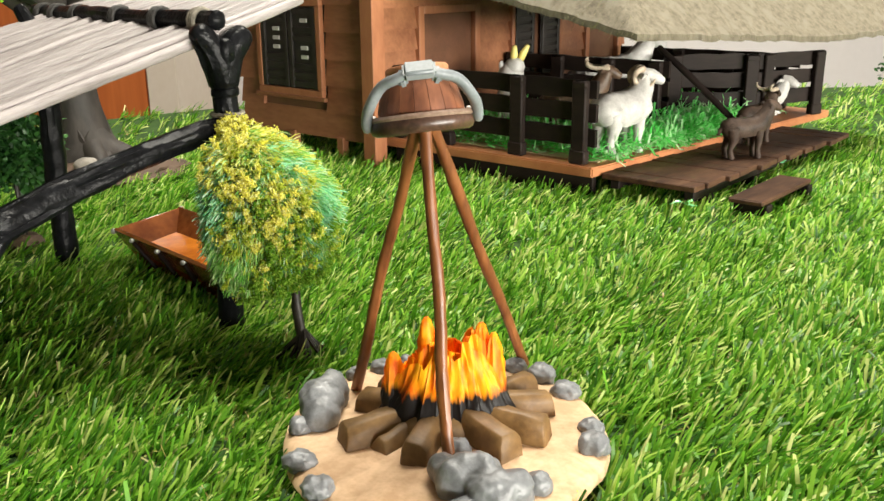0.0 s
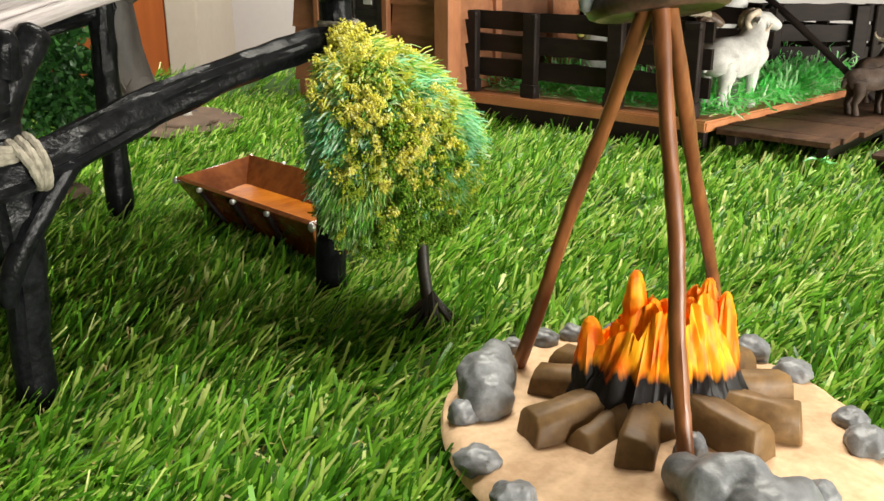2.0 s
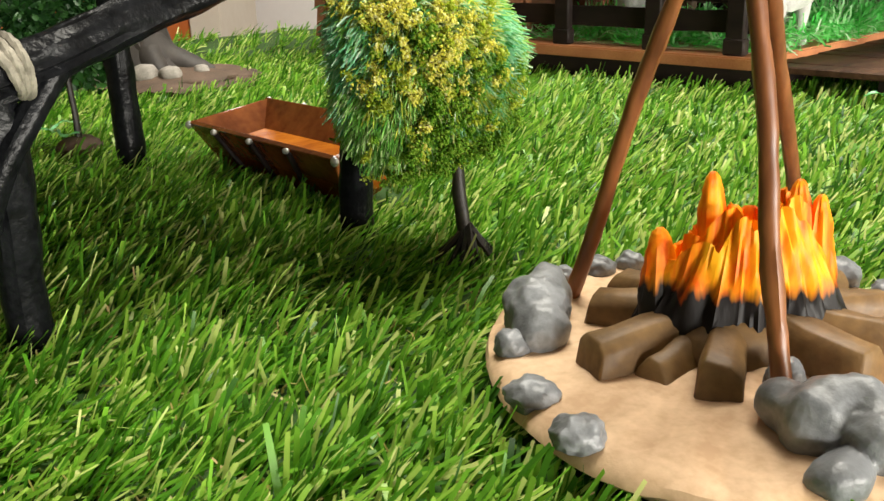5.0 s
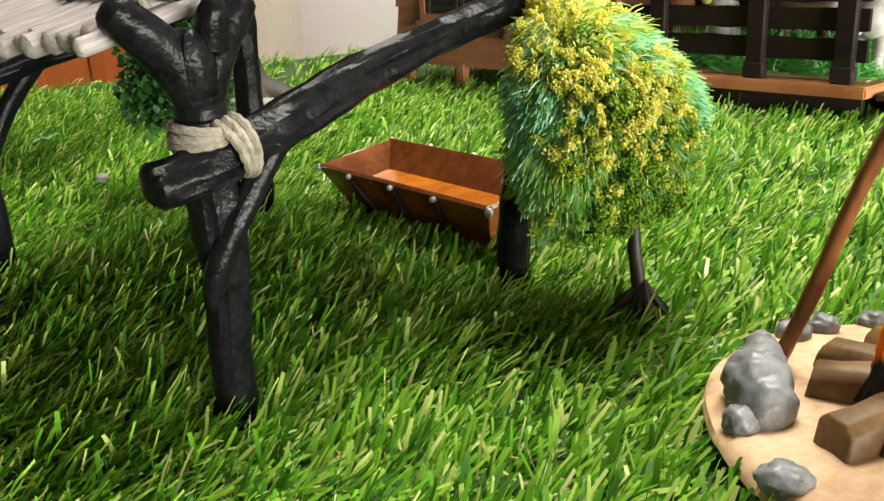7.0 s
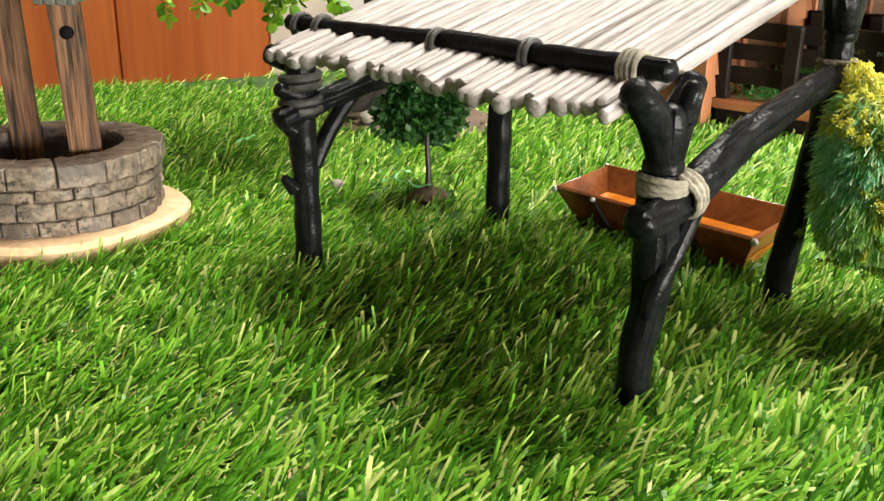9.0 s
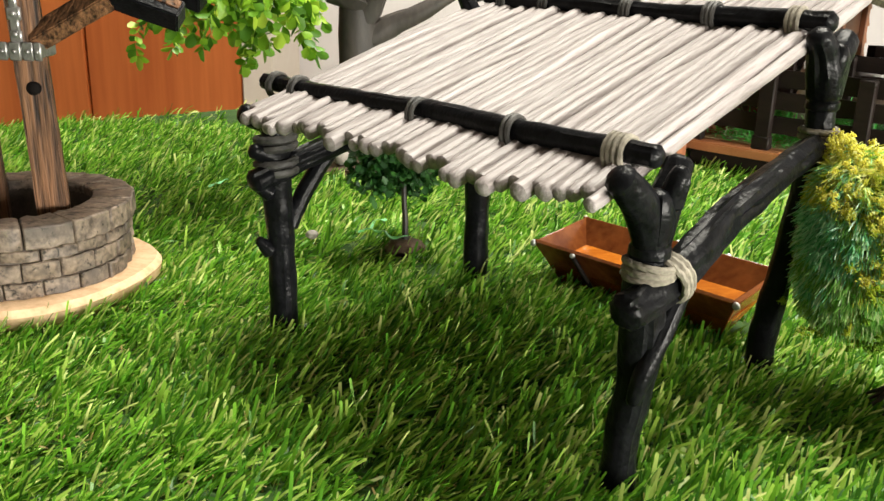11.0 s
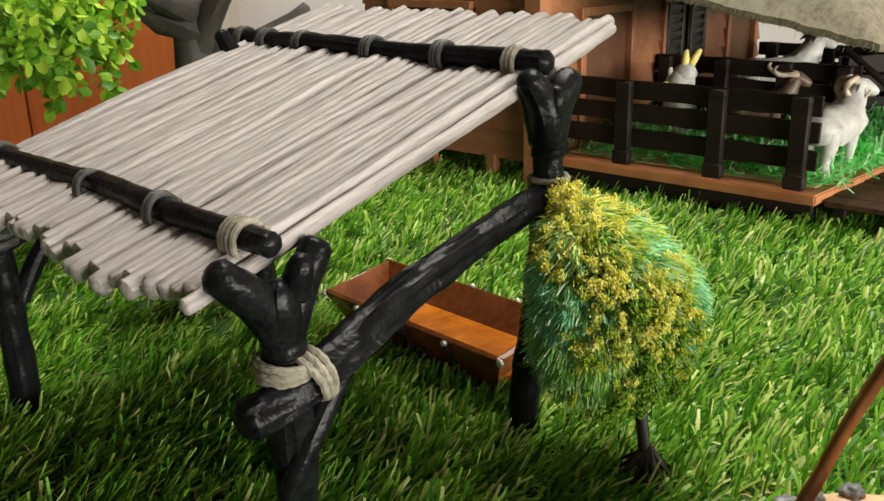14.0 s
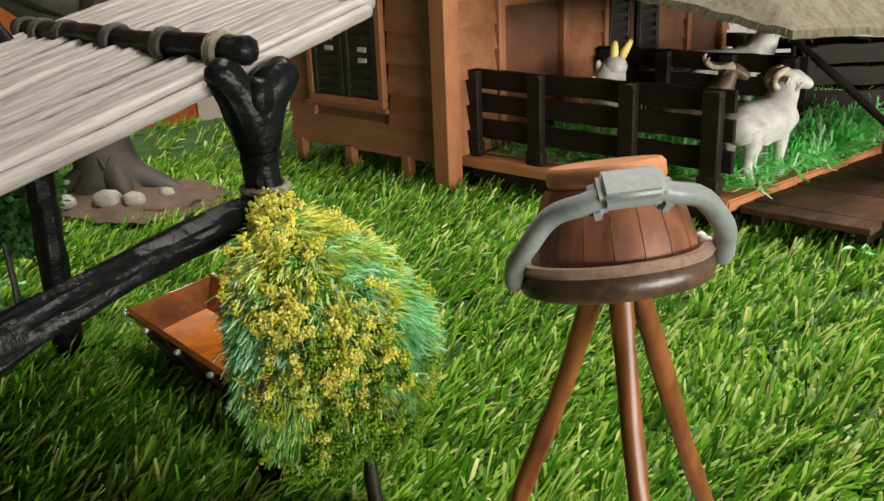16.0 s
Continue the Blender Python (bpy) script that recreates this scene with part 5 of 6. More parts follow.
    for j in range(ny):
        bm.faces.new((top[0][j], top[0][j + 1], low[0][j + 1], low[0][j]))
        bm.faces.new((top[nx][j], low[nx][j], low[nx][j + 1], top[nx][j + 1]))
    bmesh.ops.recalc_face_normals(bm, faces=bm.faces)
    bm.transform(HM)
    roof = part("roof", bm, M_THATCH, home, "weathered beige thatch with a ragged fringe")
    r = random.Random(31)
    verts, faces = [], []
    for k in range(7400):
        edge = k < 5200
        s, t = (r.uniform(0, 0.75), abs(r.gauss(0, 0.012))) if edge else (r.uniform(0, 0.7), r.uniform(0, 0.75))
        if edge and k % 3 == 0:
            s, t = abs(r.gauss(0, 0.008)), r.uniform(0, 0.9)
        p = thatch(s, t)
        front = 0.95 * 0.345 * t < 0.62 * 0.42 * s
        down = (thatch(s, max(t - 0.02, -0.02)) - thatch(s, t + 0.02)) if front else (thatch(max(s - 0.02, -0.02), t) - thatch(s + 0.02, t))
        down = (down.normalized() + Vector((r.gauss(0, 0.12), r.gauss(0, 0.12), r.gauss(0, 0.10) - (0.5 if edge else 0)))).normalized()
        long = r.uniform(0.0015, 0.0035) if edge else r.uniform(0.006, 0.013)
        side = down.cross(Vector((0.1, 0.2, 1))).normalized() * (r.uniform(0.00018, 0.00036) if edge else r.uniform(0.00010, 0.00018))
        p += Vector((0, 0, -r.uniform(0, 0.004) if edge else 0.0004))
        q = p + down * long + Vector((0, 0, 0.0 if edge else 0.0005))
        i = len(verts)
        verts += [p - side, p + side, q + side * 0.4, q - side * 0.4]
        faces.append((i, i + 1, i + 2, i + 3))
    me = raw_mesh("straw", np.array([tuple(HM @ v) for v in verts]), np.array(faces), M_THATCHSTRAW)
    tagged(piece("straw", me, roof, Matrix.Identity(4), "loose straw ends"), kind="stuff")


farmhouse()


def pen_floor():
    deck = thing("pen_deck", tuple(local(-0.08, 0.17, 0)), "orange-brown deck of the animal pen beside the farmhouse", "deck", HTURN)
    bm = bmesh.new()
    corners = [(-0.186, -0.010), (0.014, -0.010), (0.050, 0.365), (-0.186, 0.365)]
    vs = [bm.verts.new((x, y, 0.017)) for x, y in corners]
    ws = [bm.verts.new((x, y, 0.010)) for x, y in corners]
    bm.faces.new(vs)
    bm.faces.new(ws[::-1])
    for i in range(4):
        bm.faces.new((ws[i], ws[(i + 1) % 4], vs[(i + 1) % 4], vs[i]))
    bmesh.ops.recalc_face_normals(bm, faces=bm.faces)
    bmesh.ops.bevel(bm, geom=bm.edges[:], offset=0.001, segments=2, affect="EDGES")
    bm.transform(HM)
    part("deck_board", bm, M_DECK, deck)
    hbox("bedding_mat", -0.176, 0.008, 0.0075, 0.345, 0.0171, 0.0180, M_TAN, deck, "pale tan bedding mat")
    hbox("skirt", -0.182, 0.010, -0.002, 0.003, -0.006, 0.0105, M_FENCE, deck)
    for x in (-0.15, -0.02):
        for y in (0.02, 0.18, 0.34):
            hbox("foot", x - 0.008, x + 0.008, y - 0.008, y + 0.008, -0.006, 0.0102, M_PANEL, deck)


pen_floor()


def boardwalk():
    walk_ = thing("boardwalk", tuple(local(0.06, 0.14, 0)), "dark brown plank boardwalk along the pen", "boardwalk", HTURN)
    n = 17
    for k in range(n):
        y0 = -0.001 + 0.272 * k / n
        hbox("plank", 0.0165, 0.087 + 0.014 * k / n + 0.0015 * math.sin(k * 2.3), y0, y0 + 0.272 / n - 0.0008, 0.0085 + 0.0004 * math.sin(k * 1.7), 0.0125 + 0.0004 * math.sin(k * 1.7), M_DOCK, walk_)
    for x in (0.022, 0.078):
        hbox("bearer", x, x + 0.007, 0.002, 0.268, 0.002, 0.0082, M_FENCE, walk_)
    for y in (0.02, 0.10, 0.20):
        hbox("foot", 0.076, 0.086, y, y + 0.012, -0.006, 0.0022, M_FENCE, walk_)
    step = thing("step", tuple(local(0.12, 0.05, 0)), "dark brown wooden step in front of the boardwalk", "step", HTURN)
    hbox("tread", 0.1075, 0.131, 0.004, 0.090, 0.005, 0.0085, M_DOCK, step, "", 0.001)
    for y in (0.01, 0.082):
        hbox("block", 0.109, 0.132, y, y + 0.008, -0.006, 0.0048, M_FENCE, step)


boardwalk()


def fence(name, a, b, posts, label, height=0.0588, rails=(0.0185, 0.0360, 0.0523), stand=0.017, out=-1):
    """A low board fence between two places on the deck; posts are fractions of the way."""
    a, b = Vector((*a, 0)), Vector((*b, 0))
    way, long = (b - a).normalized(), (b - a).length
    turn = math.degrees(math.atan2(way.y, way.x))
    m = pose(a.x, a.y, stand, 0, 0, turn)
    ob = thing(name, tuple(HM @ ((a + b) / 2 + Vector((0, 0, stand)))), label, "fence", HTURN + turn, group="pen fence")
    for i, s in enumerate(posts):
        bm = box(bmesh.new(), (long * s, out * 0.0035, height / 2), (0.0115, 0.006, height), bevel=0.0010)
        box(bm, (long * s, out * 0.0035, 0.005), (0.0135, 0.0075, 0.010), bevel=0.001)
        box(bm, (long * s, out * 0.0035, height - 0.003), (0.0118, 0.0064, 0.006), bevel=0.0012)
        bm.transform(HM @ m)
        part("post", bm, M_FENCE, ob)
    for k, z in enumerate(rails):
        bm = bmesh.new()
        n = 16
        low, up = [], []
        rings = []
        for i in range(n + 1):
            x = -0.006 + (long + 0.012) * i / n
            w0 = z - 0.0064 + 0.0012 * noise.noise(Vector((x * 60, k * 3.1, a.x * 50)))
            w1 = z + 0.0064 + 0.0012 * noise.noise(Vector((x * 60, k * 3.1 + 9, a.y * 50)))
            rings.append([bm.verts.new(p) for p in ((x, 0, w0), (x, 0.0034, w0), (x, 0.0034, w1), (x, 0, w1))])
        for p, q in zip(rings, rings[1:]):
            for i in range(4):
                bm.faces.new((p[i], p[(i + 1) % 4], q[(i + 1) % 4], q[i]))
        bm.faces.new(rings[0])
        bm.faces.new(rings[-1][::-1])
        bmesh.ops.recalc_face_normals(bm, faces=bm.faces)
        bm.transform(HM @ m)
        part("rail", bm, M_FENCE, ob, smooth=False)
    return ob


fence("front_fence", (-0.186, 0.002), (0.002, 0.002), (0.035, 0.32, 0.686, 0.975), "dark brown board fence along the front of the deck")
fence("back_fence", (-0.176, 0.150), (-0.022, 0.155), (0.03, 0.35, 0.68, 0.97), "dark brown board fence across the middle of the pen")
fence("rear_fence", (-0.045, 0.215), (0.016, 0.262), (0.05, 0.93), "dark brown board fence slanting behind the pen")
# Added filler: keeps the background behind the pen dark.
fence("far_fence", (-0.165, 0.345), (0.015, 0.352), (0.05, 0.35, 0.65, 0.95), "dark brown board fence added to fill the dark behind the pen", 0.052, (0.014, 0.030, 0.046))
fence("side_fence", (0.018, 0.268), (0.045, 0.336), (0.05, 0.94), "dark brown board fence at the deck's far corner")


def leaning_board():
    bm = tube(bmesh.new(), [local(-0.032, 0.166, 0.086), local(0.0, 0.166, 0.062), local(0.030, 0.166, 0.038), local(0.0525, 0.166, 0.0200), local(0.0600, 0.166, 0.0142)], 0.0028, 10, 0.2, 120, 0.8)
    tagged(part("leaning_board", bm, M_FENCE), "dark brown stick leaning from the boardwalk against the pen fence", "stick")


leaning_board()


def shreds():
    r = random.Random(21)
    verts, faces = [], []
    for _ in range(8200):
        x, y = r.uniform(-0.170, 0.022), 0.012 + 0.30 * r.random() ** 1.4
        if r.random() < 0.30:
            x, y = r.gauss(0.004, 0.018), r.gauss(0.11, 0.05)
        if not (-0.175 < x < 0.026 and 0.008 < y < 0.34):
            continue
        if (y < 0.032 or (x > -0.018 and y < 0.085)) and r.random() < 0.72:
            continue
        heap = 0.0050 * max(0.0, min(1.0, (y - 0.02) / 0.05))
        p = Vector((x, y, 0.0185 + heap * r.random() + abs(r.gauss(0, 0.003))))
        yaw, tilt = r.uniform(0, 6.28), r.gauss(0.1, 0.5)
        w = r.uniform(0.0004, 0.0008)
        prev = None
        for k in range(6):
            d = Vector((math.cos(yaw) * math.cos(tilt), math.sin(yaw) * math.cos(tilt), math.sin(tilt)))
            side = Vector((-math.sin(yaw), math.cos(yaw), 0.5)) * w
            i = len(verts)
            verts += [p - side, p + side]
            if prev is not None:
                faces.append((prev, prev + 1, i + 1, i))
            prev = i
            p = p + d * r.uniform(0.0028, 0.0045)
            p.z = max(p.z, 0.0186)
            yaw += r.gauss(0.35, 0.5)
            tilt += r.gauss(-0.15, 0.4)
    arr = np.array([tuple(HM @ v) for v in verts])
    me = raw_mesh("paper_shreds", arr, np.array(faces), M_SHRED)
    tagged(new("paper_shreds", me), "bright green paper shreds strewn as bedding on the deck", "bedding", kind="stuff")


shreds()


# ---- figurines ----
def goat(name, place, turn, size, label, coat, horn, lying=False, stand=0.018, wide=1.0, stout=1.0, glance=0.0):
    """A plain goat-shaped figurine, all one mesh."""
    bm = bmesh.new()
    rings = [((-0.030, 0, 0.036), 0.010), ((-0.022, 0, 0.040), 0.0135), ((-0.008, 0, 0.039), 0.0135), ((0.008, 0, 0.040), 0.0135), ((0.019, 0, 0.045), 0.0130), ((0.026, 0, 0.054), 0.0108), ((0.030, 0, 0.062), 0.0086), ((0.033, 0, 0.068), 0.0075)]
    tube(bm, [p for p, _ in rings], [r * (stout if i < 5 else 1.0) for i, (_, r) in enumerate(rings)], 18, 0.16, 170, 1.0, True, 0.10, 2)
    start = len(bm.verts)
    tube(bm, [(0.029, 0, 0.069), (0.037, 0, 0.068), (0.043, 0, 0.0645), (0.047, 0, 0.0625)], [0.0065, 0.0064, 0.005, 0.0036], 12, 0.08, 200)
    head = list(bm.verts)[start:]
    for sy in (-1, 1):
        if lying:
            tube(bm, [(0.014, sy * 0.008, 0.034), (0.024, sy * 0.010, 0.026), (0.012, sy * 0.011, 0.024)], [0.006, 0.0042, 0.003], 9)
            tube(bm, [(-0.020, sy * 0.008, 0.036), (-0.010, sy * 0.013, 0.027), (-0.024, sy * 0.013, 0.024)], [0.0085, 0.0055, 0.003], 9)
        else:
            tube(bm, [(0.015, sy * 0.006, 0.036), (0.016, sy * 0.007, 0.022), (0.015, sy * 0.007, 0.010), (0.017, sy * 0.007, 0.0)], [0.0075, 0.0048, 0.0034, 0.0044], 10, 0.1, 200)
            tube(bm, [(-0.022, sy * 0.006, 0.038), (-0.020, sy * 0.0075, 0.024), (-0.025, sy * 0.0075, 0.012), (-0.022, sy * 0.0075, 0.0)], [0.010, 0.0062, 0.0036, 0.0046], 10, 0.1, 200)
        start = len(bm.verts)
        tube(bm, [(0.030, sy * 0.006, 0.068), (0.026, sy * 0.012, 0.069), (0.024, sy * 0.015, 0.066)], [0.0026, 0.0026, 0.001], 7, squash=0.6)
        head += list(bm.verts)[start:]
    tube(bm, [(-0.031, 0, 0.040), (-0.037, 0, 0.037), (-0.039, 0, 0.031)], [0.004, 0.0034, 0.0015], 8)
    body_faces = len(bm.faces)
    if horn:
        for sy in (-1, 1):
            pts = []
            for k in range(13):
                a = k / 12 * (4.6 if horn == "curl" else 2.0)
                rr = 0.0095 if horn == "curl" else 0.020
                if horn == "curl":
                    pts.append((0.0285 - rr * math.sin(a) * 0.9, sy * (0.0045 + 0.0055 * k / 12), 0.0665 + rr * math.cos(a) * 0.85))
                else:
                    pts.append((0.034 - rr * math.sin(a) * 1.2, sy * (0.004 + 0.010 * k / 12), 0.072 + rr * (1 - math.cos(a)) * 0.6 - 0.004 * a))
            start = len(bm.verts)
            tube(bm, pts, [0.0034 * (1 - 0.7 * k / 12) for k in range(13)], 8, 0.25, 500)
            head += list(bm.verts)[start:]
    bm.faces.ensure_lookup_table()
    for f in bm.faces[body_faces:]:
        f.material_index = 1
    if glance:
        bmesh.ops.rotate(bm, cent=(0.031, 0, 0.066), matrix=Matrix.Rotation(radians(glance), 3, "Z"), verts=head)
    drop = 0.022 if lying else 0.0
    bm.transform(Matrix.Translation(HM @ Vector((*place, stand))) @ pose(0, 0, 0, 0, 0, turn) @ Matrix.Scale(size, 4) @ Matrix.Diagonal((1, wide, 1, 1)) @ Matrix.Translation((0, 0, -drop)))
    ob = part(name, bm, [coat, M_HORN])
    return tagged(ob, label, "figurine", group="goat figurines")


goat("ram_figurine", (0.0010, 0.050), 40, 0.81, "white ram figurine with curled grey horns standing on the deck", M_WHITE, "curl", wide=1.12, stout=1.22, glance=-38)
goat("goat_figurine", (0.0708, 0.1139), 11, 0.57, "dark brown goat figurine standing on the boardwalk", M_DARKFIG, None, stand=0.0128)
goat("goat_figurine", (0.052, 0.180), 35, 0.58, "dark brown kid figurine standing on the boardwalk", M_DARKFIG, "arch", stand=0.0128)
goat("goat_figurine", (-0.070, 0.098), -8, 0.76, "brown goat figurine with large cream horns behind the ram", M_BROWNFIG, "arch")
goat("goat_figurine", (-0.100, 0.205), -2, 1.02, "white goat figurine standing behind the back fence", M_WHITE, None)
goat("goat_figurine", (0.010, 0.285), -30, 0.72, "white goat figurine lying near the far fence of the pen", M_WHITE, None, lying=True)


def rabbit():
    bm = bmesh.new()
    p = HM @ Vector((-0.1245, 0.083, 0.018))
    q = Vector((0.8, -0.6, 0)).normalized()
    blob(bm, p + Vector((0, 0, 0.022)), (0.0135, 0.0125, 0.022), 3, 0.08, 1.5, 1)
    blob(bm, p + Vector((-0.001, 0, 0.045)), (0.0115, 0.0105, 0.013), 3, 0.10, 1.5, 4)
    blob(bm, p + Vector((0.002, -0.002, 0.0535)), (0.0088, 0.0085, 0.0075), 3, 0.10, 1.8, 7)
    blob(bm, p + Vector((-0.0095, -0.002, 0.0545)), (0.0022, 0.0016, 0.0042), 2, 0.10)
    n = len(bm.faces)
    for s, out in ((-1, 0.0035), (1, 0.0090)):
        tube(bm, [p + Vector((out - 0.003, s * 0.002, 0.057)), p + Vector((out - 0.001 + s * 0.0012, s * 0.002, 0.064)), p + Vector((out + 0.001 + s * 0.0030, s * 0.002, 0.0705))], [0.0028, 0.0032, 0.0020], 9)
    blob(bm, p + Vector((-0.0135, -0.003, 0.0420)), (0.0048, 0.0045, 0.0060), 2, 0.15)
    blob(bm, p + Vector((0.0065, -0.0095, 0.0420)), (0.0035, 0.0030, 0.0030), 2, 0.15)
    bm.faces.ensure_lookup_table()
    for f in bm.faces[n:]:
        f.material_index = 1
    tagged(part("rabbit_figurine", bm, [M_WHITE, M_YELLOW]), "white rabbit figurine with yellow ears behind the front fence", "figurine")


rabbit()


# ---- round stone well ----
def well():
    cx, cy = WELL
    ob = thing("well", (cx, cy, 0), "round grey stone well with wooden roof posts on sandy base", "well")
    bm = lathe(bmesh.new(), (cx, cy, 0), [(0.056, -0.006), (0.0612, -0.002), (0.0622, 0.003), (0.0600, 0.0058), (0.050, 0.0065), (0.0, 0.0065)], 80, 0.06, 5.0)
    part("base", bm, M_SAND, ob, "sand-coloured base")
    core = lathe(bmesh.new(), (cx, cy, 0), [(0.036, 0.004), (0.0488, 0.004), (0.0498, 0.034), (0.035, 0.034), (0.034, 0.008), (0.0, 0.008)], 64)
    wall = part("wall", core, M_MORTAR, ob, "dark mortar core")

    def stone(r0, r1, a0, a1, z0, z1, seed, name="stone"):
        bm = bmesh.new()
        n = 4
        g = random.Random(seed)
        r1 += g.uniform(-0.0006, 0.0008)
        vs = {}
        for i in range(n + 1):
            a = a0 + (a1 - a0) * i / n
            for j, r in enumerate((r0, r1)):
                for k, z in enumerate((z0, z1)):
                    rr = r + (g.uniform(-0.0007, 0.0007) if j else 0)
                    vs[i, j, k] = bm.verts.new((cx + rr * math.cos(a), cy + rr * math.sin(a), z + g.uniform(-0.0004, 0.0004)))
        for i in range(n):
            for q in (((i, 1, 0), (i + 1, 1, 0), (i + 1, 1, 1), (i, 1, 1)), ((i, 0, 0), (i, 0, 1), (i + 1, 0, 1), (i + 1, 0, 0)), ((i, 0, 1), (i, 1, 1), (i + 1, 1, 1), (i + 1, 0, 1)), ((i, 0, 0), (i + 1, 0, 0), (i + 1, 1, 0), (i, 1, 0))):
                bm.faces.new([vs[c] for c in q])
        for i in (0, n):
            bm.faces.new([vs[i, 0, 0], vs[i, 1, 0], vs[i, 1, 1], vs[i, 0, 1]])
        bmesh.ops.recalc_face_normals(bm, faces=bm.faces)
        sharp = [e for e in bm.edges if len(e.link_faces) == 2 and e.calc_face_angle(0) > 0.6]
        bmesh.ops.bevel(bm, geom=sharp, offset=0.0006, segments=1, affect="EDGES")
        part(name, bm, M_STONE, wall)

    rows = [(0.0062, 0.0135, 0.0510), (0.0141, 0.0222, 0.0514), (0.0228, 0.0278, 0.0518)]
    seed = 0
    for k, (z0, z1, r) in enumerate(rows):
        n = 20
        for i in range(n):
            seed += 1
            a0 = 2 * math.pi * (i + 0.5 * (k % 2)) / n
            stone(0.043, r, a0 + 0.005, a0 + 2 * math.pi / n - 0.005, z0, z1, seed)
    for i in range(16):
        seed += 1
        a0 = 2 * math.pi * (i + 0.3) / 16
        stone(0.0350, 0.0533, a0 + 0.006, a0 + 2 * math.pi / 16 - 0.006, 0.0284, 0.0385, seed, "rim_stone")
    # posts and roof
    def square_bar(name, a, b, hx, hy, material, label="", steps=10):
        bm = bmesh.new()
        a, b = Vector(a), Vector(b)
        d = (b - a).normalized()
        sx = Vector((0.93, 0.36, 0)).normalized()
        sx = (sx - d * sx.dot(d)).normalized()
        sy = d.cross(sx)
        rings = []
        for s in range(steps + 1):
            c = a.lerp(b, s / steps)
            rings.append([bm.verts.new(c + (sx * x * hx + sy * y * hy) * (1 + 0.05 * noise.noise(Vector((s * 0.9, x + 3 * y, a.x * 40))))) for x, y in ((-1, -1), (1, -1), (1, 1), (-1, 1))])
        for p, q in zip(rings, rings[1:]):
            for i in range(4):
                bm.faces.new((p[i], p[(i + 1) % 4], q[(i + 1) % 4], q[i]))
        bm.faces.new(rings[0][::-1])
        bm.faces.new(rings[-1])
        bmesh.ops.recalc_face_normals(bm, faces=bm.faces)
        bmesh.ops.bevel(bm, geom=[e for e in bm.edges if e.calc_face_angle(0) > 0.6], offset=min(hx, hy) * 0.14, segments=2, affect="EDGES")
        return part(name, bm, material, ob, label)

    near, far = Vector((-0.4085, 0.4455, 0.030)), Vector((-0.4500, 0.4720, 0.012))
    square_bar("roof_post", near, near + Vector((-0.0045, 0.0, 0.115)), 0.0068, 0.0064, M_OAK, "weathered wooden post")
    square_bar("roof_post", far, far + Vector((-0.004, 0.0, 0.135)), 0.0066, 0.0060, M_OAK, "weathered wooden post")
    bm = bmesh.new()
    box(bm, (-0.4115, 0.4450, 0.1070), (0.0168, 0.0168, 0.0062), bevel=0.0008)
    for u, w in ((-0.0072, 0.0040), (-0.0020, 0.0050), (0.0036, 0.0046), (0.0078, 0.0032)):
        box(bm, (-0.4115 + u, 0.4362, 0.1070), (w, 0.0014, 0.0078), bevel=0.0005)
        blob(bm, (-0.4115 + u, 0.4352, 0.1070), (0.0011, 0.0008, 0.0011), 2, 0.1)
    part("bracket", bm, M_STEEL, ob, "dull metal bracket")
    bm = bmesh.new()
    for z, w in ((0.1130, 0.0052), (0.1180, 0.0040), (0.1225, 0.0060), (0.1275, 0.0036)):
        box(bm, (-0.4130, 0.4380, z), (w, 0.0018, 0.0058), bevel=0.0006)
    for z in (0.1140, 0.1225, 0.1285):
        blob(bm, (-0.4130, 0.4368, z), (0.0014, 0.0009, 0.0014), 2, 0.1)
    part("strap", bm, M_STEEL, ob, "dull metal strap with studs")
    # Black stub on the post's face stands for a shaded hole.
    hole = tube(bmesh.new(), [(-0.4088, 0.4410, 0.0910), (-0.4088, 0.4385, 0.0910)], 0.0030, 14)
    part("peg_hole_shade", hole, M_HOLLOW_SHADE, ob)
    square_bar("brace", (-0.4075, 0.4440, 0.1120), (-0.3720, 0.4400, 0.1310), 0.0042, 0.0050, M_OAK)
    square_bar("rafter", (-0.4340, 0.4400, 0.1530), (-0.3425, 0.4400, 0.1225), 0.0048, 0.0052, M_BARK)
    square_bar("rafter", (-0.4340, 0.5050, 0.1550), (-0.3480, 0.4950, 0.1265), 0.0048, 0.0052, M_BARK)
    square_bar("batten", (-0.3790, 0.4390, 0.1410), (-0.3425, 0.4385, 0.1268), 0.0022, 0.0016, M_OAK, "pale worn edge board")
    for k in range(5):
        q = k / 4
        a = Vector((-0.4250, 0.4460, 0.1590)).lerp(Vector((-0.3620, 0.4440, 0.1365)), q)
        square_bar("roof_board", a, a + Vector((-0.004, 0.085, 0.001)), 0.0105, 0.0016, M_DOCK)
    return ob


stone_well = well()
stone_well.matrix_basis = Matrix.Translation((0.0055, 0, 0)) @ stone_well.matrix_basis


# ---- small dark toy tree and the large tree ----
def leaf_cloud(verts, faces, centre, radii, count, size, r, shell=0.55):
    for _ in range(count):
        d = Vector((r.gauss(0, 1), r.gauss(0, 1), r.gauss(0, 1))).normalized()
        q = r.uniform(shell, 1.0) * (1 + 0.25 * noise.noise(d * 2.5 + Vector(centre) * 30))
        p = Vector(centre) + Vector((d.x * radii[0], d.y * radii[1], d.z * radii[2])) * q
        leaf(verts, faces, p, (d + Vector((r.gauss(0, 0.6), r.gauss(0, 0.6), r.gauss(0, 0.6)))).normalized(), size * r.uniform(0.7, 1.3), r)


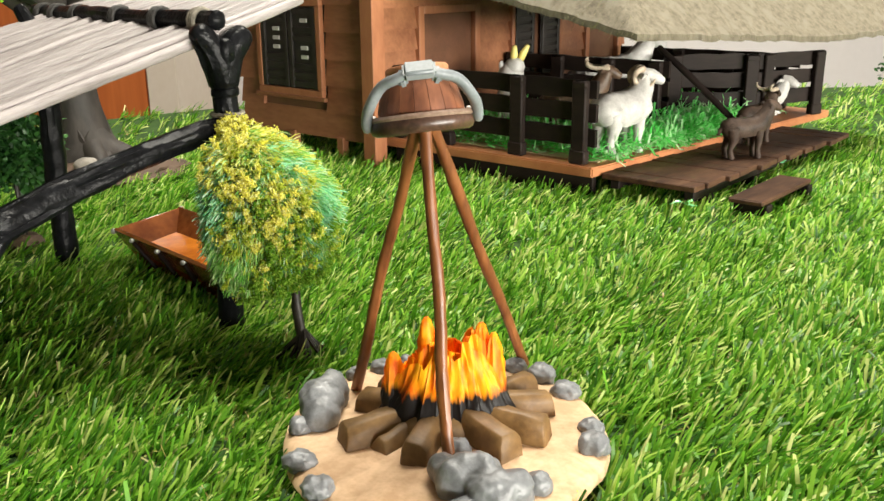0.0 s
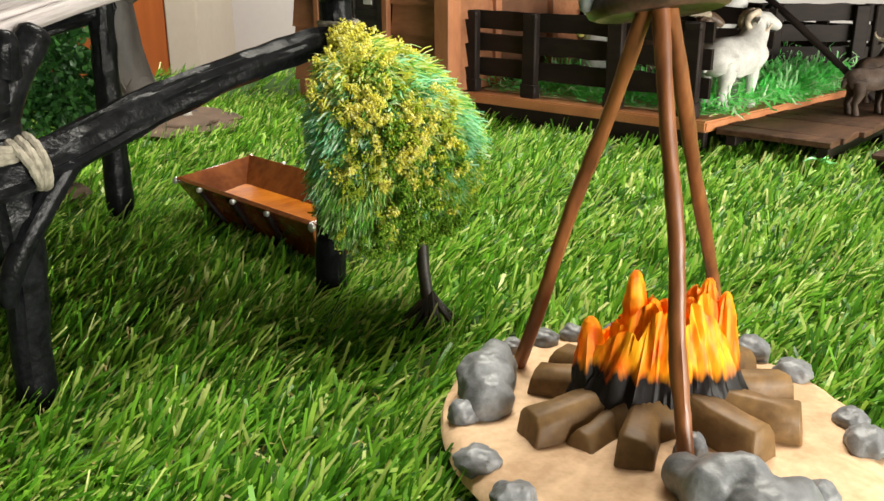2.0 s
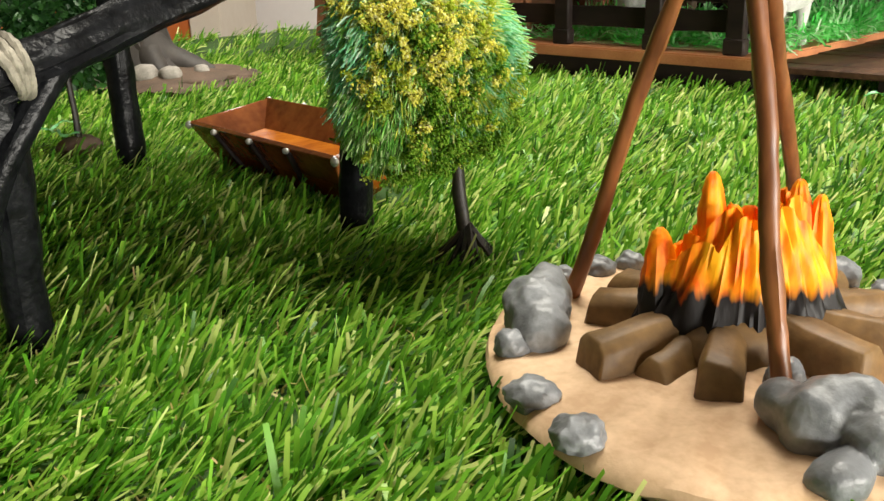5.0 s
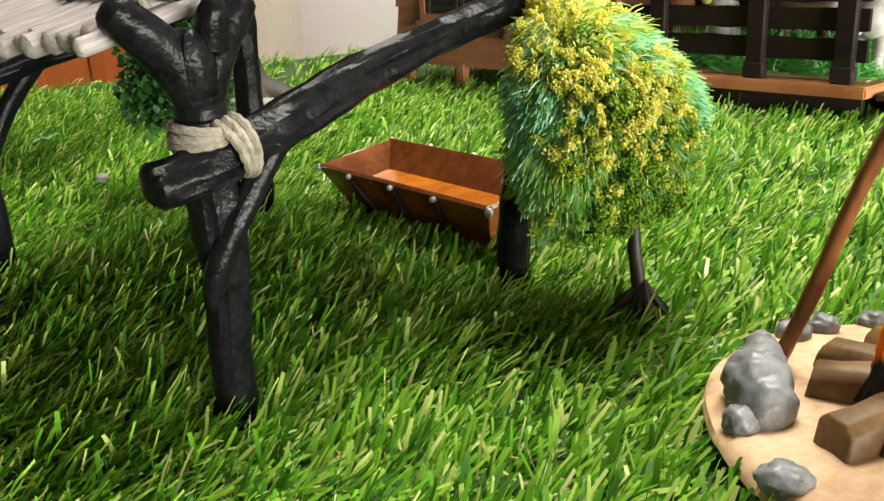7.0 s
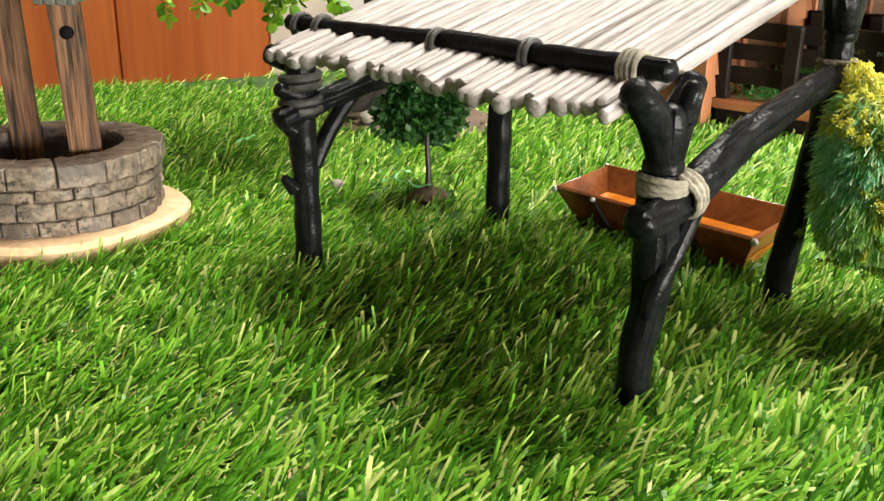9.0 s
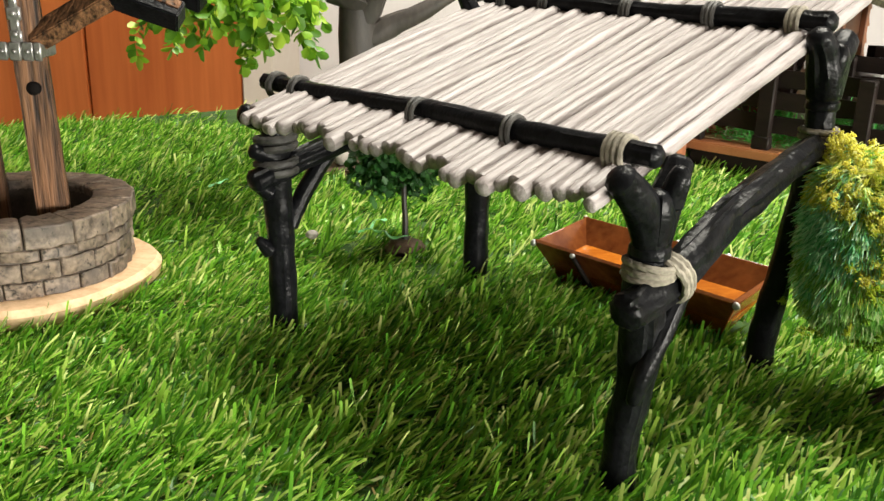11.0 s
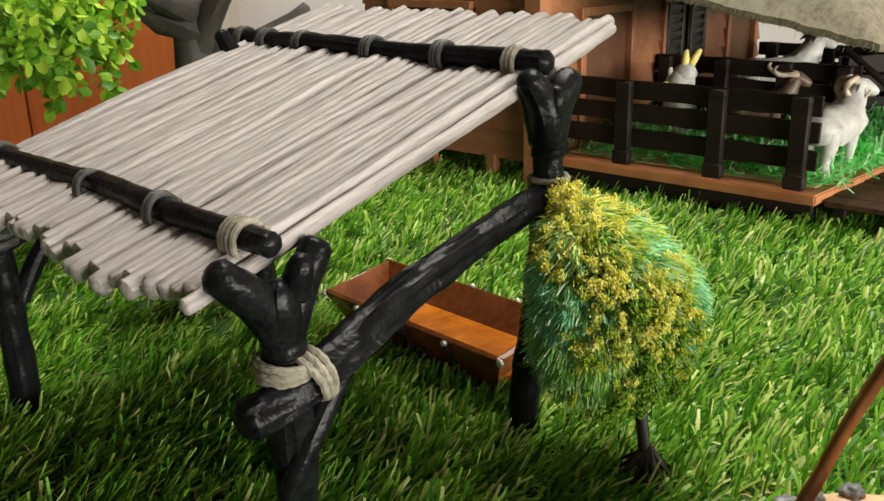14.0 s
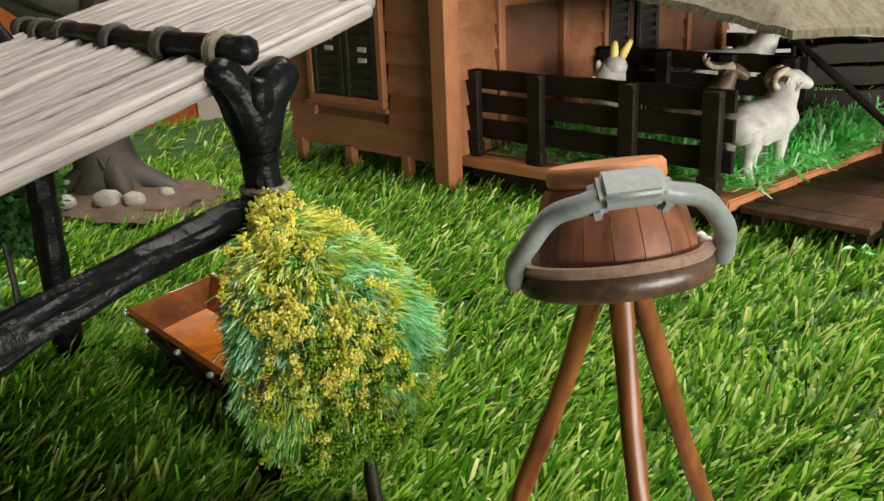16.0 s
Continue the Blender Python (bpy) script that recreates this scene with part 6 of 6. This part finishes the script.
def leaf(verts, faces, p, d, size, r):
    """A folded oval leaf of six points."""
    side = d.cross(Vector((r.gauss(0, 1), r.gauss(0, 1), r.gauss(0, 1)))).normalized()
    up = d.cross(side)
    i = len(verts)
    verts += [p, p + d * size * 0.45 + side * size * 0.36 + up * size * 0.10, p + d * size * 0.85 + side * size * 0.24 + up * size * 0.07, p + d * size,
              p + d * size * 0.85 - side * size * 0.24 + up * size * 0.07, p + d * size * 0.45 - side * size * 0.36 + up * size * 0.10]
    faces += [(i, i + 1, i + 2, i + 3), (i, i + 3, i + 4, i + 5)]


def dark_tree():
    x, y = -0.2465, 0.5180
    tree = thing("toy_tree", (x, y, 0), "small toy tree with a dark green leafy crown and thin trunk", "tree")
    part("trunk", tube(bmesh.new(), bend((x, y, -0.005), (x, y, 0.05), 6, 0.002, 2), [0.0028, 0.0018, 0.0016, 0.0015, 0.0015, 0.0014, 0.0012], 8), M_WIRE, tree)
    part("base", blob(bmesh.new(), (x, y, -0.002), (0.011, 0.011, 0.005), 3, 0.2, 2, 5), M_EARTH, tree)
    verts, faces, r = [], [], random.Random(3)
    for k in range(9):
        c = (x + r.gauss(0, 0.012), y + r.gauss(0, 0.012), 0.036 + 0.0055 * k)
        leaf_cloud(verts, faces, c, (0.016, 0.016, 0.014), 420, 0.0042, r, 0.2)
    me = raw_mesh("crown", np.array([tuple(v) for v in verts]), np.array(faces), M_DKLEAF)
    piece("crown", me, tree, Matrix.Identity(4), "dense dark green leaves")


dark_tree()


def big_tree():
    x, y = -0.2900, 0.7400
    tree = thing("tree", (x, y, 0), "large toy tree with a grey-brown trunk and bright green leaf sprays", "tree")
    bm = tube(bmesh.new(), [(x, y, -0.006), (x, y, 0.006), (x - 0.002, y, 0.02), (x - 0.004, y, 0.05), (x - 0.006, y, 0.09), (x - 0.006, y + 0.004, 0.13), (x - 0.002, y + 0.006, 0.18)],
              [0.040, 0.030, 0.021, 0.0165, 0.0145, 0.0145, 0.014], 20, 0.30, 60)
    trunk = part("trunk", bm, M_TRUNK, tree, "thick grey-brown trunk")
    for i, (tip, rad) in enumerate((((x + 0.075, y + 0.004, 0.128), 0.0070), ((x + 0.04, y - 0.03, 0.19), 0.008), ((x - 0.08, y - 0.06, 0.17), 0.009), ((x - 0.05, y - 0.14, 0.165), 0.007), ((x - 0.10, y + 0.03, 0.18), 0.008))):
        start = Vector((x - 0.003, y, 0.086 + 0.014 * i))
        part("branch", tube(bmesh.new(), bend(start, tip, 8, 0.012, i * 2.7), [rad * (1.5 - 0.12 * k) for k in range(9)], 9, 0.3, 90), M_TRUNK, trunk)
    for tip, rad in (((x + 0.056, y - 0.006, -0.002), 0.011), ((x + 0.030, y - 0.040, -0.003), 0.010), ((x - 0.045, y - 0.020, -0.003), 0.011)):
        part("root", tube(bmesh.new(), [Vector((x + 0.004, y - 0.004, 0.020)), Vector((x, y, 0.008)).lerp(Vector(tip), 0.5) + Vector((0, 0, 0.004)), Vector(tip)], [rad * 1.5, rad, rad * 0.4], 12, 0.25, 80, fine=4), M_TRUNK, trunk)
    plate = blob(bmesh.new(), (x + 0.025, y - 0.020, -0.003), (0.066, 0.048, 0.010), 4, 0.25, 1.8, 7)
    part("base", plate, M_EARTH, tree, "brown earthy base plate")
    for i, (dx, dy, s) in enumerate(((0.016, -0.044, 0.010), (0.034, -0.046, 0.008), (-0.012, -0.046, 0.007), (0.05, -0.03, 0.006))):
        part("stone", blob(bmesh.new(), (x + dx, y + dy, 0.006), (s, s * 0.8, s * 0.75), 3, 0.2, 1.6, i), M_PALE, tree)
    # hanging leaf sprays
    r = random.Random(8)
    verts, faces = [], []
    tips = [(-0.335, 0.585, 0.150), (-0.315, 0.600, 0.140), (-0.355, 0.590, 0.150), (-0.375, 0.620, 0.140), (-0.33, 0.56, 0.155), 
            (-0.355, 0.64, 0.125), (-0.41, 0.675, 0.125), (-0.31, 0.63, 0.15), (-0.385, 0.65, 0.145), (-0.325, 0.61, 0.165), (-0.36, 0.61, 0.17)]
    for k, tip in enumerate(tips):
        for s in range(6):
            p = Vector(tip) + Vector((r.gauss(0, 0.008), r.gauss(0, 0.008), r.gauss(0.004, 0.004)))
            d = Vector((r.gauss(0, 0.4), r.gauss(0, 0.4), -1)).normalized()
            for j in range(11):
                p = p + d * 0.0043
                d = (d + Vector((r.gauss(0, 0.15), r.gauss(0, 0.15), -0.05))).normalized()
                side = d.cross(Vector((r.gauss(0, 1), r.gauss(0, 1), 0.3))).normalized()
                for q in (-1, 1):
                    leaf(verts, faces, p, (side * q + d * 0.7).normalized(), r.uniform(0.0062, 0.0095), r)
            leaf(verts, faces, p, d, 0.0105, r)
    me = raw_mesh("leaf_sprays", np.array([tuple(v) for v in verts]), np.array(faces), M_LEAF)
    tagged(piece("leaf_sprays", me, tree, Matrix.Identity(4), "bright green hanging leaf sprays"), kind="stuff")


big_tree()


def shrub():
    x, y = 0.535, 1.025
    bush = thing("toy_shrub", (x, y, 0), "blackish-green leafy toy shrub standing on the turf", "shrub")
    part("stem", tube(bmesh.new(), bend((x, y, -0.006), (x, y, 0.03), 5, 0.002, 1), [0.006, 0.005, 0.004, 0.004, 0.003, 0.002], 8), M_WIRE, bush)
    verts, faces, r = [], [], random.Random(17)
    for k in range(8):
        leaf_cloud(verts, faces, (x + r.gauss(0, 0.012), y + r.gauss(0, 0.012), r.uniform(0.014, 0.042)), (0.020, 0.020, 0.016), 240, 0.0050, r, 0.2)
    me = raw_mesh("foliage", np.array([tuple(v) for v in verts]), np.array(faces), M_DKLEAF)
    piece("foliage", me, bush, Matrix.Identity(4), "dense blackish-green leaves")


shrub()


# ---- small stray things in the grass ----
def curl(place, turn, long, seed):
    """A twisted ribbon of green foil lying on the blades."""
    r = random.Random(seed)
    bm = bmesh.new()
    p, yaw, rows = Vector((*place, 0.0045)), radians(turn), []
    for k in range(15):
        side = Vector((-math.sin(yaw), math.cos(yaw), 0.7 * math.sin(k * 0.9 + seed))) * 0.0007
        up = Vector((0, 0, 0.00016))
        rows.append([bm.verts.new(q) for q in (p - side - up, p + side - up, p + side + up, p - side + up)])
        p = p + Vector((math.cos(yaw), math.sin(yaw), 0.35 * math.sin(k * 0.8 + seed))) * long / 14
        yaw += r.gauss(0.12, 0.28)
    for a, b in zip(rows, rows[1:]):
        for i in range(4):
            bm.faces.new((a[i], b[i], b[(i + 1) % 4], a[(i + 1) % 4]))
    bm.faces.new(rows[0])
    bm.faces.new(rows[-1][::-1])
    bmesh.ops.recalc_face_normals(bm, faces=bm.faces)
    return tagged(part("foil_strip", bm, M_STRIP), "curled strip of green foil lying in the grass", "foil strip", group="foil strips")


for place, turn, long, seed in (((-0.3779, 0.6092), 20, 0.022, 1), ((-0.2720, 0.5214), 15, 0.034, 2), ((-0.2660, 0.5290), -20, 0.028, 5), ((0.1600, 0.5648), 70, 0.020, 3), ((0.1660, 0.5780), 200, 0.018, 4), ((0.2659, 0.6933), 40, 0.026, 6)):
    curl(place, turn, long, seed)
tagged(part("pebble", blob(bmesh.new(), (-0.2968, 0.5188, 0.0030), (0.0034, 0.0030, 0.0026), 3, 0.25, 2.0, 4), M_PALE), "pale grey pebble lying in the grass", "pebble")
